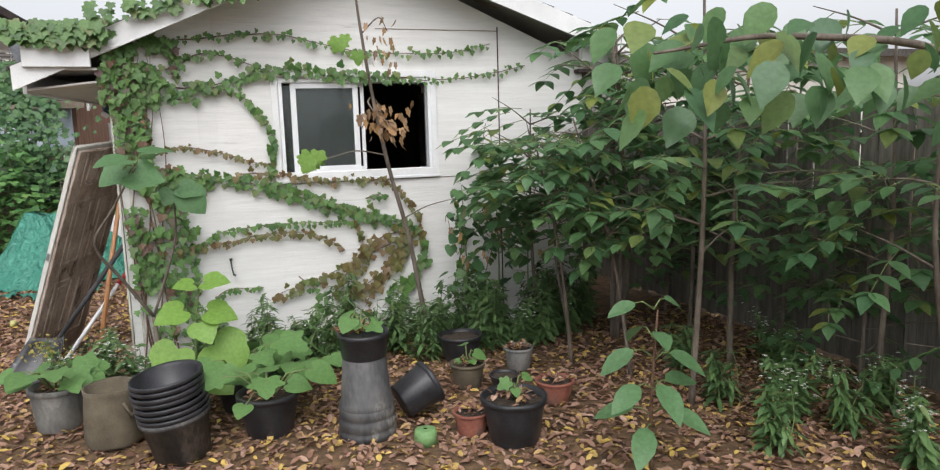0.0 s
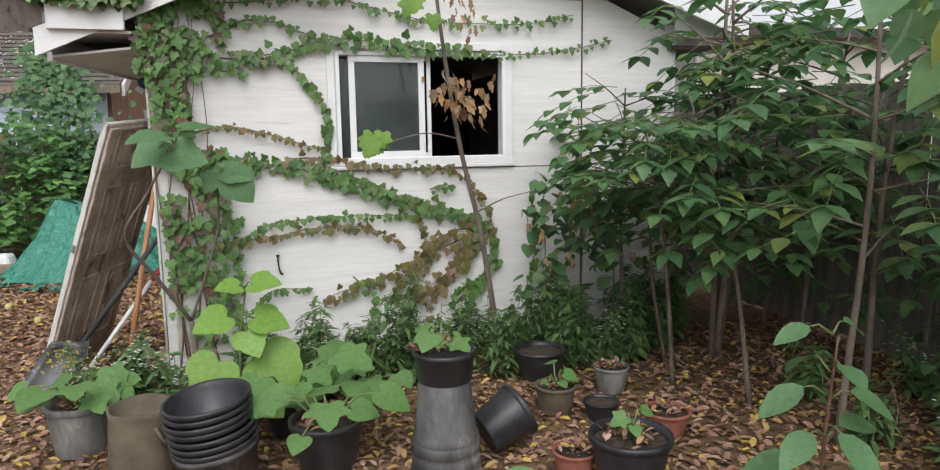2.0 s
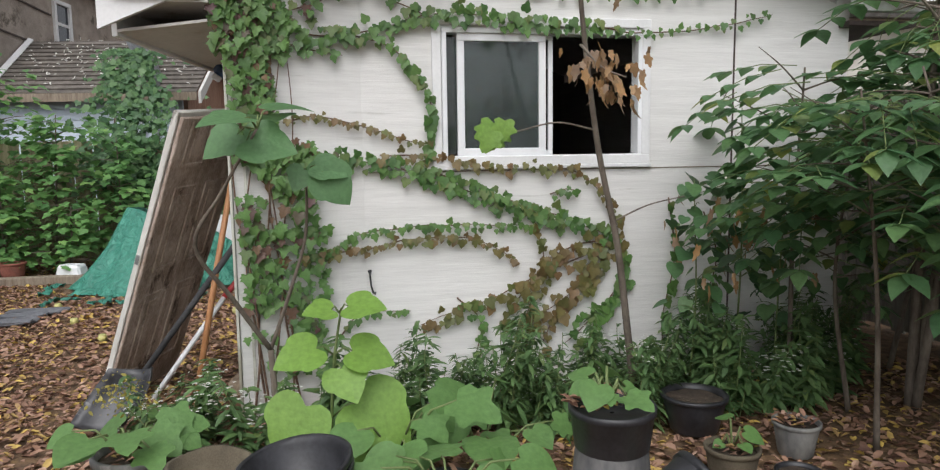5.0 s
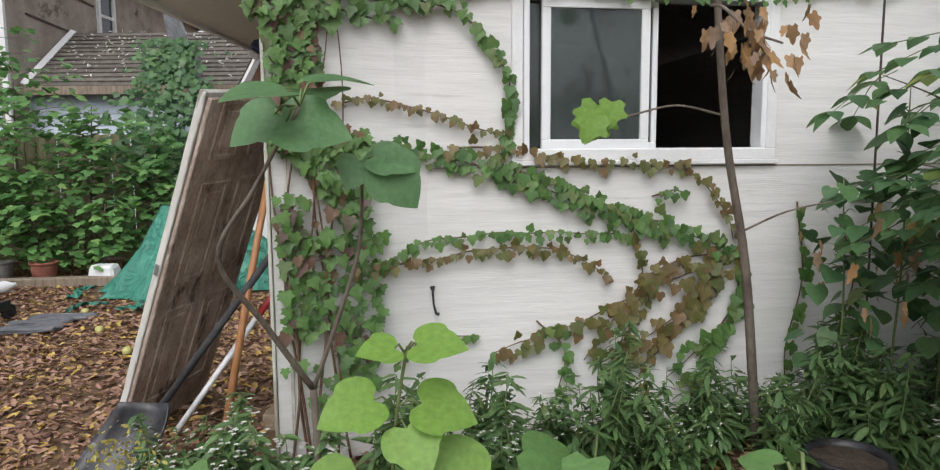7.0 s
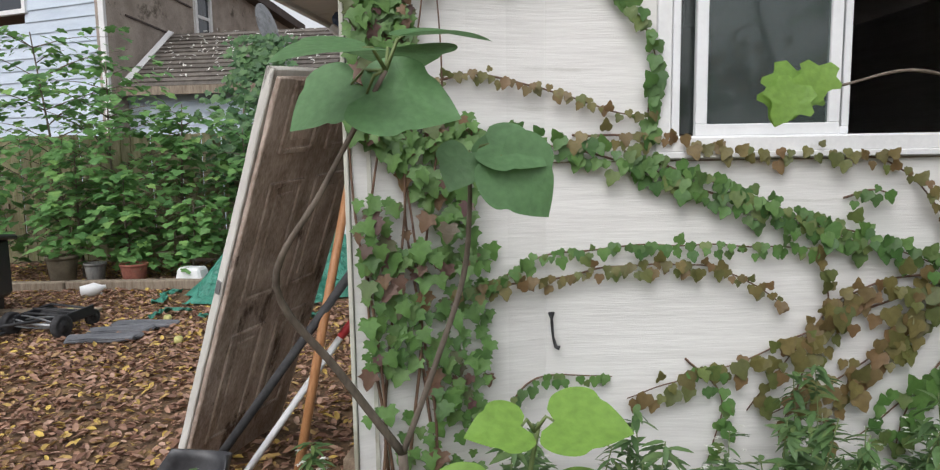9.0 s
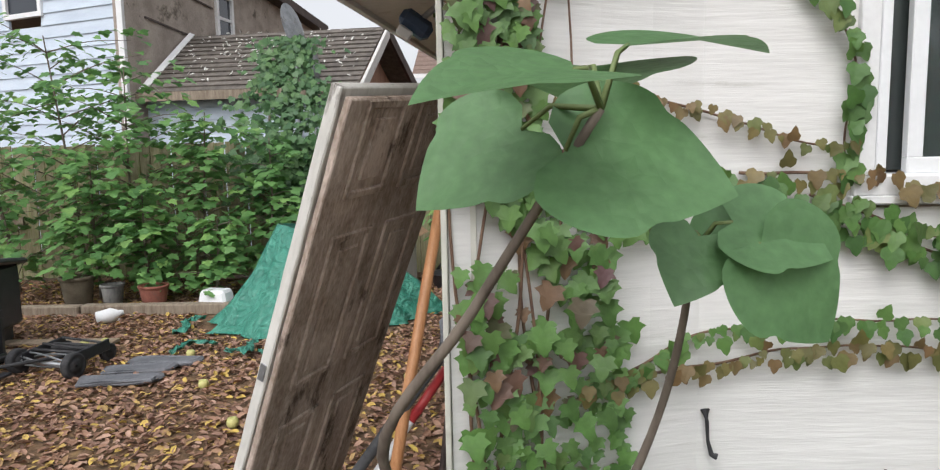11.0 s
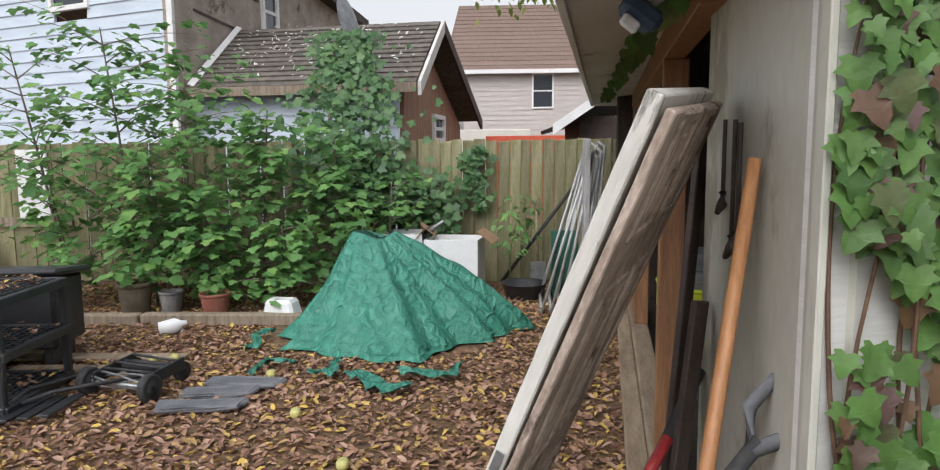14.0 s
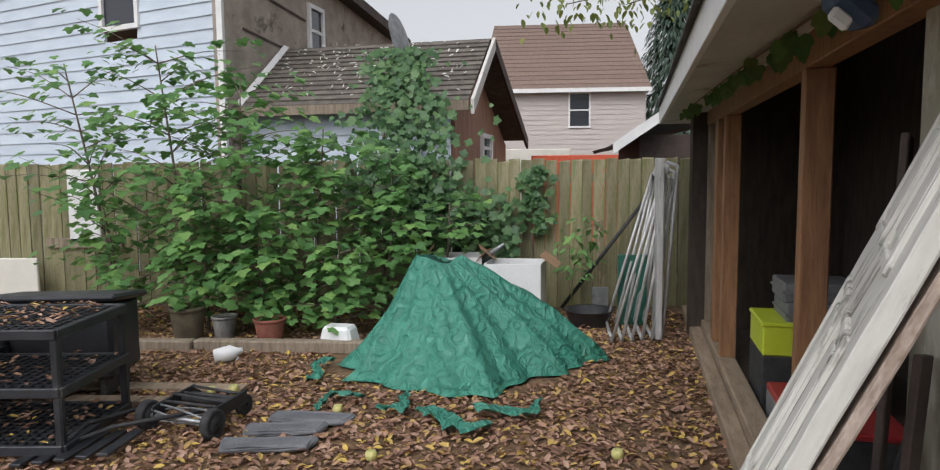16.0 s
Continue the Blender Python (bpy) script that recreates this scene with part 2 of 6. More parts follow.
IVY = leafy("ivy_leaf", [(0.051, 0.123, 0.032), (0.087, 0.189, 0.043), (0.123, 0.232, 0.058), (0.072, 0.145, 0.043), (0.174, 0.217, 0.065)], 0.2)
IVYRED = leafy("turning_ivy_leaf", [(0.112, 0.163, 0.044), (0.175, 0.150, 0.050), (0.188, 0.106, 0.050), (0.100, 0.125, 0.037), (0.225, 0.163, 0.062)], 0.2)
IVYBIG = leafy("corner_ivy_leaf", [(0.085, 0.18, 0.045), (0.11, 0.23, 0.055), (0.14, 0.27, 0.065), (0.075, 0.16, 0.045), (0.13, 0.23, 0.06), (0.1, 0.2, 0.05), (0.12, 0.25, 0.06), (0.12, 0.06, 0.06), (0.2, 0.12, 0.055)], 0.28)
BIGLEAF = leafy("big_soft_leaf", [(0.115, 0.235, 0.1), (0.14, 0.27, 0.115), (0.16, 0.29, 0.12)], 0.32, 0.42)
LIMELEAF = leafy("lime_leaf", [(0.19, 0.35, 0.06), (0.24, 0.41, 0.08), (0.15, 0.29, 0.055)], 0.35)
SQUASH = leafy("squash_leaf", [(0.09, 0.2, 0.06), (0.14, 0.27, 0.08), (0.08, 0.17, 0.07), (0.2, 0.31, 0.08)], 0.3)
THICKET = leafy("thicket_leaf", [(0.075, 0.17, 0.075), (0.11, 0.22, 0.095), (0.14, 0.27, 0.11), (0.09, 0.195, 0.085), (0.17, 0.3, 0.115), (0.13, 0.25, 0.1), (0.1, 0.21, 0.09), (0.32, 0.36, 0.09)], 0.42, 0.38)
MAPLE = leafy("maple_leaf", [(0.095, 0.22, 0.075), (0.14, 0.3, 0.095), (0.2, 0.39, 0.12), (0.12, 0.26, 0.085), (0.26, 0.44, 0.125)], 0.38)
MAPLEDARK = leafy("dark_creeper_leaf", [(0.045, 0.112, 0.045), (0.075, 0.165, 0.060), (0.112, 0.210, 0.075)], 0.2)
WEED = leafy("weed_leaf", [(0.085, 0.16, 0.06), (0.12, 0.22, 0.08), (0.16, 0.27, 0.095), (0.1, 0.18, 0.075), (0.2, 0.28, 0.09)], 0.32)
PETAL = leafy("white_petal", [(0.7, 0.7, 0.66), (0.78, 0.78, 0.74)], 0.2)
GOLD = leafy("goldenrod_flower", [(0.3, 0.26, 0.05), (0.4, 0.34, 0.07)], 0.2)
DEAD = leafy("withered_leaf", [(0.3, 0.2, 0.11), (0.42, 0.24, 0.1), (0.2, 0.13, 0.08), (0.45, 0.28, 0.14)], 0.25)
LITTER = leafy("fallen_leaf", [(0.172, 0.086, 0.057), (0.278, 0.152, 0.095), (0.423, 0.252, 0.169), (0.132, 0.067, 0.049), (0.358, 0.212, 0.141), (0.503, 0.331, 0.246), (0.212, 0.113, 0.080), (0.661, 0.476, 0.113), (0.318, 0.185, 0.133)], 0.12, 0.75)
SPRUCE = leafy("spruce_needles", [(0.03, 0.06, 0.04), (0.05, 0.085, 0.055)], 0.1)
FARLEAF = leafy("far_yellow_leaf", [(0.14, 0.2, 0.05), (0.25, 0.28, 0.07)], 0.35)

# ---- builders ----


def mesh_ob(name, verts, faces, material, parent=None, label="", smooth=False):
    me = bpy.data.meshes.new(name)
    me.from_pydata([tuple(map(float, v)) for v in verts], [], [tuple(int(i) for i in f) for f in faces])
    me.materials.append(material)
    if smooth:
        me.polygons.foreach_set("use_smooth", [True] * len(me.polygons))
    me.update()
    ob = new(name, me)
    if parent is not None:
        ob.parent = parent
    if label:
        ob["label"] = label
    return ob


def part(name, bm, material, parent, label="", smooth=False):
    me = bpy.data.meshes.new(name)
    bm.normal_update()
    bm.to_mesh(me)
    bm.free()
    me.materials.append(material)
    if smooth:
        me.polygons.foreach_set("use_smooth", [True] * len(me.polygons))
    ob = new(name, me)
    if parent is not None:
        ob.parent = parent
    if label:
        ob["label"] = label
    return ob


def empty(name, m=None, label="", category="", group="", kind=""):
    e = new(name)
    e.empty_display_size = 0.05
    if m is not None:
        e.matrix_world = m
    return tagged(e, label, category, group, kind)


def box_bm(sx, sy, sz, at=(0, 0, 0), bevel=0.0, rot=None, bm=None):
    """A bevelled block centred at a place."""
    bm = bm or bmesh.new()
    m = Matrix.Translation(at) @ (rot or Matrix.Identity(4)) @ Matrix.Diagonal((sx, sy, sz, 1))
    r = bmesh.ops.create_cube(bm, size=1, matrix=m)
    if bevel:
        es = {e for v in r["verts"] for e in v.link_edges}
        bmesh.ops.bevel(bm, geom=list(es), offset=bevel, segments=1, affect="EDGES")
    return bm


def box(name, lo, hi, material, parent=None, bevel=0.004, label=""):
    lo, hi = Vector(lo), Vector(hi)
    c, s = (lo + hi) / 2, hi - lo
    return part(name, box_bm(s.x, s.y, s.z, c, bevel), material, parent, label)


def tube_arrays(path, radii, seg=6, base=0):
    """Vertices and faces of a tapered tube along a path."""
    pts = [Vector(p) for p in path]
    vs, fs = [], []
    for i, p in enumerate(pts):
        d = (pts[min(i + 1, len(pts) - 1)] - pts[max(i - 1, 0)]).normalized()
        a = d.cross(Vector((0.13, 0.31, 0.94)))
        if a.length < 0.05:
            a = d.cross(Vector((1, 0, 0)))
        a.normalize()
        b = d.cross(a)
        r = radii[i] if isinstance(radii, (list, tuple)) else radii
        for k in range(seg):
            t = 2 * math.pi * k / seg
            vs.append(p + r * (math.cos(t) * a + math.sin(t) * b))
    for i in range(len(pts) - 1):
        for k in range(seg):
            a0, b0 = base + i * seg + k, base + i * seg + (k + 1) % seg
            fs.append((a0, b0, b0 + seg, a0 + seg))
    fs.append(tuple(base + k for k in reversed(range(seg))))
    fs.append(tuple(base + (len(pts) - 1) * seg + k for k in range(seg)))
    return vs, fs


def tube(name, path, radii, material, parent=None, seg=8, label=""):
    v, f = tube_arrays(path, radii, seg)
    return mesh_ob(name, v, f, material, parent, label, True)


def lathe(name, profile, material, parent=None, seg=28, label="", wobble=0.0):
    """A turned shape from (radius, height) pairs."""
    vs, fs = [], []
    for r, z in profile:
        for k in range(seg):
            t = 2 * math.pi * k / seg
            rr = r * (1 + wobble * math.sin(3 * t + z * 9) + wobble * math.sin(5 * t))
            vs.append((rr * math.cos(t), rr * math.sin(t), z))
    for i in range(len(profile) - 1):
        for k in range(seg):
            a, b = i * seg + k, i * seg + (k + 1) % seg
            fs.append((a, b, b + seg, a + seg))
    ob = mesh_ob(name, vs, fs, material, parent, label, True)
    return ob


def smooth_path(pts, n=8):
    """Catmull-Rom through points."""
    pts = [Vector(p) for p in pts]
    q = [pts[0] * 2 - pts[1]] + pts + [pts[-1] * 2 - pts[-2]]
    out = []
    for i in range(1, len(q) - 2):
        a, b, c, d = q[i - 1:i + 3]
        for k in range(n):
            t = k / n
            out.append(0.5 * (2 * b + (c - a) * t + (2 * a - 5 * b + 4 * c - d) * t * t + (3 * b - a - 3 * c + d) * t ** 3))
    out.append(pts[-1])
    return out


def leaf_template(outline, fold=0.12, droop=0.15):
    """A leaf of unit length along +y, folded on its midrib, drooping at the tip; outline: right-hand half as (x, y)."""
    n = len(outline)
    vs = []
    for x, y in [(0, 0)] + [(0, 0.5), (0, 1.0)]:
        vs.append((x, y, -droop * y * y))
    fs = []
    for sgn in (1, -1):
        b = len(vs)
        for x, y in outline:
            vs.append((sgn * x, y, fold * x - droop * y * y - 0.1 * x * x))
        idx = [0] + list(range(b, b + n)) + [2]
        for i in range(len(idx) - 1):
            tri = (1, idx[i], idx[i + 1]) if sgn > 0 else (1, idx[i + 1], idx[i])
            fs.append(tri)
    return np.array(vs, float), np.array(fs, int)


LOBED = leaf_template([(0.2, -0.12), (0.5, 0.02), (0.42, 0.26), (0.6, 0.52), (0.27, 0.6), (0.18, 0.82)], 0.15, 0.2)
IVYT = leaf_template([(0.25, -0.1), (0.48, 0.12), (0.5, 0.42), (0.3, 0.55), (0.2, 0.8)], 0.2, 0.2)
MAPLET = leaf_template([(0.28, -0.12), (0.5, 0.02), (0.46, 0.14), (0.44, 0.24), (0.62, 0.4), (0.6, 0.52), (0.4, 0.56), (0.3, 0.62), (0.22, 0.84)], 0.12, 0.25)
HEART = leaf_template([(p.x, p.y) for p in smooth_path([(0.22, -0.14, 0), (0.44, 0.0, 0), (0.52, 0.25, 0), (0.46, 0.5, 0), (0.28, 0.75, 0), (0.1, 0.93, 0)], 2)], 0.12, 0.25)
IVYLOBE = leaf_template([(0.22, -0.14), (0.48, -0.06), (0.4, 0.1), (0.63, 0.33), (0.42, 0.4), (0.31, 0.5), (0.24, 0.74), (0.1, 0.9)], 0.18, 0.25)
OVAL = leaf_template([(0.16, 0.12), (0.26, 0.35), (0.24, 0.6), (0.12, 0.85)], 0.2, 0.3)
LANCE = leaf_template([(0.08, 0.15), (0.12, 0.4), (0.08, 0.75)], 0.3, 0.3)
POINTED = leaf_template([(0.14, 0.06), (0.25, 0.25), (0.27, 0.45), (0.18, 0.68), (0.07, 0.88)], 0.22, 0.2)
BROAD = leaf_template([(p.x, p.y) for p in smooth_path([(0.2, -0.13, 0), (0.42, -0.1, 0), (0.56, 0.08, 0), (0.6, 0.3, 0), (0.55, 0.46, 0), (0.43, 0.55, 0), (0.37, 0.66, 0), (0.22, 0.82, 0), (0.08, 0.94, 0)], 3)], 0.14, 0.22)
ROUND = leaf_template([(0.3, -0.1), (0.5, 0.1), (0.55, 0.4), (0.42, 0.72), (0.2, 0.92)], 0.1, 0.2)
FALLEN = (np.array([(0, 0, 0), (0.22, 0.3, 0.1), (0.2, 0.7, 0.16), (0, 1, 0.05), (-0.2, 0.68, 0.17), (-0.23, 0.32, 0.08), (0, 0.5, 0)], float),
          np.array([(0, 1, 6), (1, 2, 6), (2, 3, 6), (3, 4, 6), (4, 5, 6), (5, 0, 6)], int))


class Leaves:
    """Collects leaves of one template into one mesh."""

    def __init__(self, template):
        self.t, self.v, self.f, self.n = template, [], [], 0

    def add(self, at, along, up, size, width=1.0):
        y = Vector(along).normalized()
        x = y.cross(Vector(up))
        if x.length < 1e-3:
            x = y.cross(Vector((1, 0.2, 0)))
        x.normalize()
        z = x.cross(y)
        m = np.array([x * width, y, z]) * size
        self.v.append(self.t[0] @ m + np.array(at))
        self.f.append(self.t[1] + self.n)
        self.n += len(self.t[0])

    def make(self, name, material, parent=None, label=""):
        if not self.v:
            return None
        v, f = np.concatenate(self.v), np.concatenate(self.f)
        me = bpy.data.meshes.new(name)
        me.vertices.add(len(v))
        me.vertices.foreach_set("co", v.ravel())
        me.loops.add(len(f) * 3)
        me.loops.foreach_set("vertex_index", f.ravel().astype(np.int32))
        me.polygons.add(len(f))
        me.polygons.foreach_set("loop_start", np.arange(0, len(f) * 3, 3, dtype=np.int32))
        me.polygons.foreach_set("loop_total", np.full(len(f), 3, dtype=np.int32))
        me.polygons.foreach_set("use_smooth", np.ones(len(f), dtype=bool))
        me.materials.append(material)
        me.update(calc_edges=True)
        ob = new(name, me)
        if parent is not None:
            ob.parent = parent
        if label:
            ob["label"] = label
        return ob


rnd = random.Random(7)


def jit(s):
    return Vector((rnd.uniform(-s, s), rnd.uniform(-s, s), rnd.uniform(-s, s)))


def woody(name, pieces, material, parent, label=""):
    """Several tapered stems joined into one mesh."""
    vs, fs = [], []
    for path, radii in pieces:
        v, f = tube_arrays(path, radii, 6, len(vs))
        vs += v
        fs += f
    return mesh_ob(name, vs, fs, material, parent, label, True)


def taper(n, r0, r1):
    return [r0 + (r1 - r0) * i / max(1, n - 1) for i in range(n)]


# ---- ground ----
gv, gf = [], []
GX = np.concatenate([[-3000, -300, -60, -20], np.linspace(-10, 6, 65), [14, 60, 300, 3000]])
GY = np.concatenate([[-3000, -300, -40, -8], np.linspace(-2, 16, 73), [24, 60, 300, 3000]])
for y in GY:
    for x in GX:
        z = 0.03 * noise.noise((x * 0.9, y * 0.9, 0)) + 0.012 * noise.noise((x * 4, y * 4, 3)) if abs(x) < 12 and -3 < y < 17 else 0
        gv.append((x, y, z - 0.01))
nx = len(GX)
for j in range(len(GY) - 1):
    for i in range(nx - 1):
        gf.append((j * nx + i, j * nx + i + 1, (j + 1) * nx + i + 1, (j + 1) * nx + i))
tagged(mesh_ob("ground", gv, gf, GROUND, None, "", True), "brown earth ground covered with fallen leaves", "ground", kind="structure")


def ground_z(x, y):
    return 0.03 * noise.noise((x * 0.9, y * 0.9, 0)) + 0.012 * noise.noise((x * 4, y * 4, 3)) - 0.01


# ---- shed ----
FX0, FX1, FY = -0.91, 2.93, 8.0
RIDGE_X, RIDGE_Z, WALL_Z = 0.95, 3.3, 2.5
SIDE = Matrix.Translation((-1.0, 8.0, 0)) @ Matrix(((0.9885, 0.151, 0, 0), (-0.151, 0.9885, 0, 0), (0, 0, 1, 0), (0, 0, 0, 1)))
SLEN = 5.9


def side(off, along, z):
    return SIDE @ Vector((off, along, z))


wx0, wx1, wz0, wz1 = 0.28, 1.56, 1.46, 2.25
# front wall: cut in fields round the window, one mesh with thickness
def wall_grid(name, us, tops, hole, thick, material, place, label):
    """A wall of vertical strips with sloping tops and one rectangular opening."""
    bm = bmesh.new()
    def quadbox(u0, u1, z0a, z0b, z1a, z1b):
        vs = [bm.verts.new(place(u, d, z)) for d in (0, thick) for u, z in ((u0, z0a), (u1, z0b), (u1, z1b), (u0, z1a))]
        for q in ((0, 1, 2, 3), (7, 6, 5, 4), (0, 4, 5, 1), (1, 5, 6, 2), (2, 6, 7, 3), (3, 7, 4, 0)):
            bm.faces.new([vs[k] for k in q])
    for (u0, u1), (t0, t1) in zip(zip(us, us[1:]), zip(tops, tops[1:])):
        if hole and u0 >= hole[0] - 1e-6 and u1 <= hole[1] + 1e-6:
            quadbox(u0, u1, 0, 0, hole[2], hole[2])
            quadbox(u0, u1, hole[3], hole[3], t0, t1)
        else:
            quadbox(u0, u1, 0, 0, t0, t1)
    bmesh.ops.remove_doubles(bm, verts=bm.verts, dist=0.0005)
    return part(name, bm, material, shed, label)


shed = empty("shed", None, "white-painted plywood garden shed with gabled roof and climbing ivy", "shed", kind="structure")
top_at = lambda x: WALL_Z + (RIDGE_Z - WALL_Z) * (1 - abs(x - RIDGE_X) / (RIDGE_X - FX0))
def front_y(u):
    """The old front wall bows forward towards its corner."""
    return FY - 0.28 * (max(0.0, -0.2 - u) / 0.75) ** 1.3


us = [FX0, -0.8, -0.65, -0.5, -0.35, -0.2, wx0, RIDGE_X, wx1, FX1]
wall_grid("front_wall", us, [top_at(u) for u in us], (wx0, wx1, wz0, wz1), 0.1, WHITE, lambda u, d, z: (u, front_y(u) + d, z), "white plywood wall")
# panel seams and battens on the front
box("seam_strip", (2.19, 7.994, 0.05), (2.2, 8.0, 2.7), DARKTRIM, shed, 0)
box("seam_strip", (-0.2, 7.996, 1.395), (2.9, 8.0, 1.401), OLDWOOD, shed, 0)
box("seam_strip", (1.1, 7.996, 2.66), (2.2, 8.0, 2.668), OLDWOOD, shed, 0)
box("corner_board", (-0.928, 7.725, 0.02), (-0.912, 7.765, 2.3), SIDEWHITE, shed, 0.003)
# right and back walls, floor; near-black inside faces carry the interior's shade as colour
box("right_wall", (2.93, 8.0, 0), (3.03, 13.9, 2.5), WHITE, shed, 0)
box("back_wall", (-0.25, 13.8, 0), (3.0, 13.9, 2.9), SHADEWOOD, shed, 0)


def sbox(name, o0, o1, a0, a1, z0, z1, material, bevel=0.004, label="", parent=None):
    """A block in the frame of the open side wall."""
    bm = box_bm(o1 - o0, a1 - a0, z1 - z0, ((o0 + o1) / 2, (a0 + a1) / 2, (z0 + z1) / 2), bevel)
    ob = part(name, bm, material, parent if parent is not None else shed, label)
    ob.matrix_world = SIDE
    return ob


sbox("shed_floor", 0.0, 2.8, 0.6, 6.6, 0.0, 0.06, SHADEWOOD, 0)
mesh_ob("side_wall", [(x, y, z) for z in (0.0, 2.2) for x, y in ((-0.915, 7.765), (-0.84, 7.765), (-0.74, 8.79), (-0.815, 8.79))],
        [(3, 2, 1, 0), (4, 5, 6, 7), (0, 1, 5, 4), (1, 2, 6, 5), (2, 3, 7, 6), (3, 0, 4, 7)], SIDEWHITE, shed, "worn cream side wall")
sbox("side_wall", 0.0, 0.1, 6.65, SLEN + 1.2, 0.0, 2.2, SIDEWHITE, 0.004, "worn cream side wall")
sbox("sill_plate", -0.02, 0.12, 0.58, 6.65, 0.06, 0.15, SILLWOOD, 0.008, "weathered wooden sill")
sbox("sill_board", -0.13, -0.02, 0.3, 7.0, -0.02, 0.08, SILLWOOD, 0.008, "weathered wooden sill")
sbox("top_plate", 0.0, 0.1, 0.58, 6.65, 2.06, 2.2, LUMBER, 0.004)
for a0, a1 in ((1.86, 1.93), (4.45, 4.56), (4.95, 5.15)):
    sbox("post", 0.0, 0.12, a0, a1, 0.15, 2.06, LUMBER, 0.006, "orange lumber post")
sbox("post", 0.01, 0.1, 5.8, 6.0, 0.15, 2.06, OLDWOOD, 0.006, "grey lumber post")
sbox("post", 0.3, 0.4, 1.2, 1.32, 0.1, 2.3, SHADEWOOD, 0.004)
# added sheet behind the opening, coloured as the shade inside
sbox("inner_wall", 1.3, 1.34, 0.4, 6.6, 0.06, 2.9, SHADEWOOD, 0)
sbox("switch_plate", 0.29, 0.3, 1.36, 1.44, 1.72, 1.81, WHITEPL, 0.003, "white switch plate")

# roof: two slopes with shingle courses, fascia, soffit, eave boxes
OV = 0.4


def slope(name, xe, ze, sgn):
    """Roof deck and overlapping shingle courses from the eave up to the ridge, following the skewed side."""
    r = empty(name + "_roof", None)
    r.parent = shed
    y0, y1 = 7.66, 14.6
    shear = 0.151 / 0.9885 if sgn < 0 else 0.0
    def P(k, y, lift):
        x = xe + (RIDGE_X - xe) * k + shear * (y - 8.0) * (1 - k)
        return Vector((x, y, ze + (RIDGE_Z + 0.08 - ze) * k + lift))
    n = 14
    for i in range(n):
        k0, k1 = i / n - 0.02, (i + 1) / n
        vs = [P(k0, y0, 0.03), P(k0, y1, 0.03), P(k1, y1, 0.015), P(k1, y0, 0.015), P(k0, y0, 0.012), P(k0, y1, 0.012), P(k1, y1, 0), P(k1, y0, 0)]
        mesh_ob("shingle_course", vs, [(0, 1, 2, 3), (7, 6, 5, 4), (0, 4, 5, 1), (1, 5, 6, 2), (2, 6, 7, 3), (3, 7, 4, 0)], SHINGLE, r)
    vs = [P(0, y0, 0.01), P(0, y1, 0.01), P(1, y1, 0), P(1, y0, 0), P(0, y0, -0.03), P(0, y1, -0.03), P(1, y1, -0.03), P(1, y0, -0.03)]
    mesh_ob("roof_deck", vs, [(0, 1, 2, 3), (7, 6, 5, 4), (0, 4, 5, 1), (1, 5, 6, 2), (2, 6, 7, 3), (3, 7, 4, 0)], SOFFIT, r)
    vs = [P(-0.005, y0, 0.012), P(-0.005, y0 - 0.025, 0.012), P(1, y0 - 0.025, 0.012), P(1, y0, 0.012), P(-0.005, y0, -0.15), P(-0.005, y0 - 0.025, -0.15), P(1, y0 - 0.025, -0.15), P(1, y0, -0.15)]
    mesh_ob("rake_board", vs, [(3, 2, 1, 0), (4, 5, 6, 7), (0, 1, 5, 4), (1, 2, 6, 5), (2, 3, 7, 6), (3, 0, 4, 7)], TRIM, r, "white rake board")


slope("left", -1.0 - OV - 0.03, 2.3, -1)
slope("right", 2.93 + 0.5, 2.5, 1)
sbox("fascia", -OV - 0.03, -OV, -0.3, 6.6, 2.13, 2.3, TRIM, 0.003, "white fascia board")
sf = box_bm(0.001, 0.001, 0.001, (0, 0, 0))
sf.clear()
q = [sf.verts.new(v) for v in ((-OV, -0.3, 2.15), (0.06, -0.3, 2.2), (0.06, 6.6, 2.2), (-OV, 6.6, 2.15), (-OV, -0.3, 2.165), (0.06, -0.3, 2.215), (0.06, 6.6, 2.215), (-OV, 6.6, 2.165))]
for k in ((3, 2, 1, 0), (4, 5, 6, 7), (0, 1, 5, 4), (1, 2, 6, 5), (2, 3, 7, 6), (3, 0, 4, 7)):
    sf.faces.new([q[i] for i in k])
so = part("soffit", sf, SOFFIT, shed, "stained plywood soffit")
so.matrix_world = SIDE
sbox("end_fascia", -OV, 0.3, 6.6, 6.63, 2.13, 2.45, TRIM, 0.003)
box("eave_box", (-1.42, 7.6, 2.3), (-1.0, 7.64, 2.52), TRIM, shed, 0.004, "white boxed eave end")
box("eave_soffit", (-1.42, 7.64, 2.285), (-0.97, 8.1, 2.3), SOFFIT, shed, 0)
box("eave_box", (2.95, 7.84, 2.38), (3.47, 7.9, 2.62), TRIM, shed, 0.004, "white boxed eave end")
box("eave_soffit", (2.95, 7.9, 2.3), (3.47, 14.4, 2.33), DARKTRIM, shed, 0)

# ---- window ----
win = empty("window_1", None, "white vinyl sliding window standing half open", "window", kind="structure")
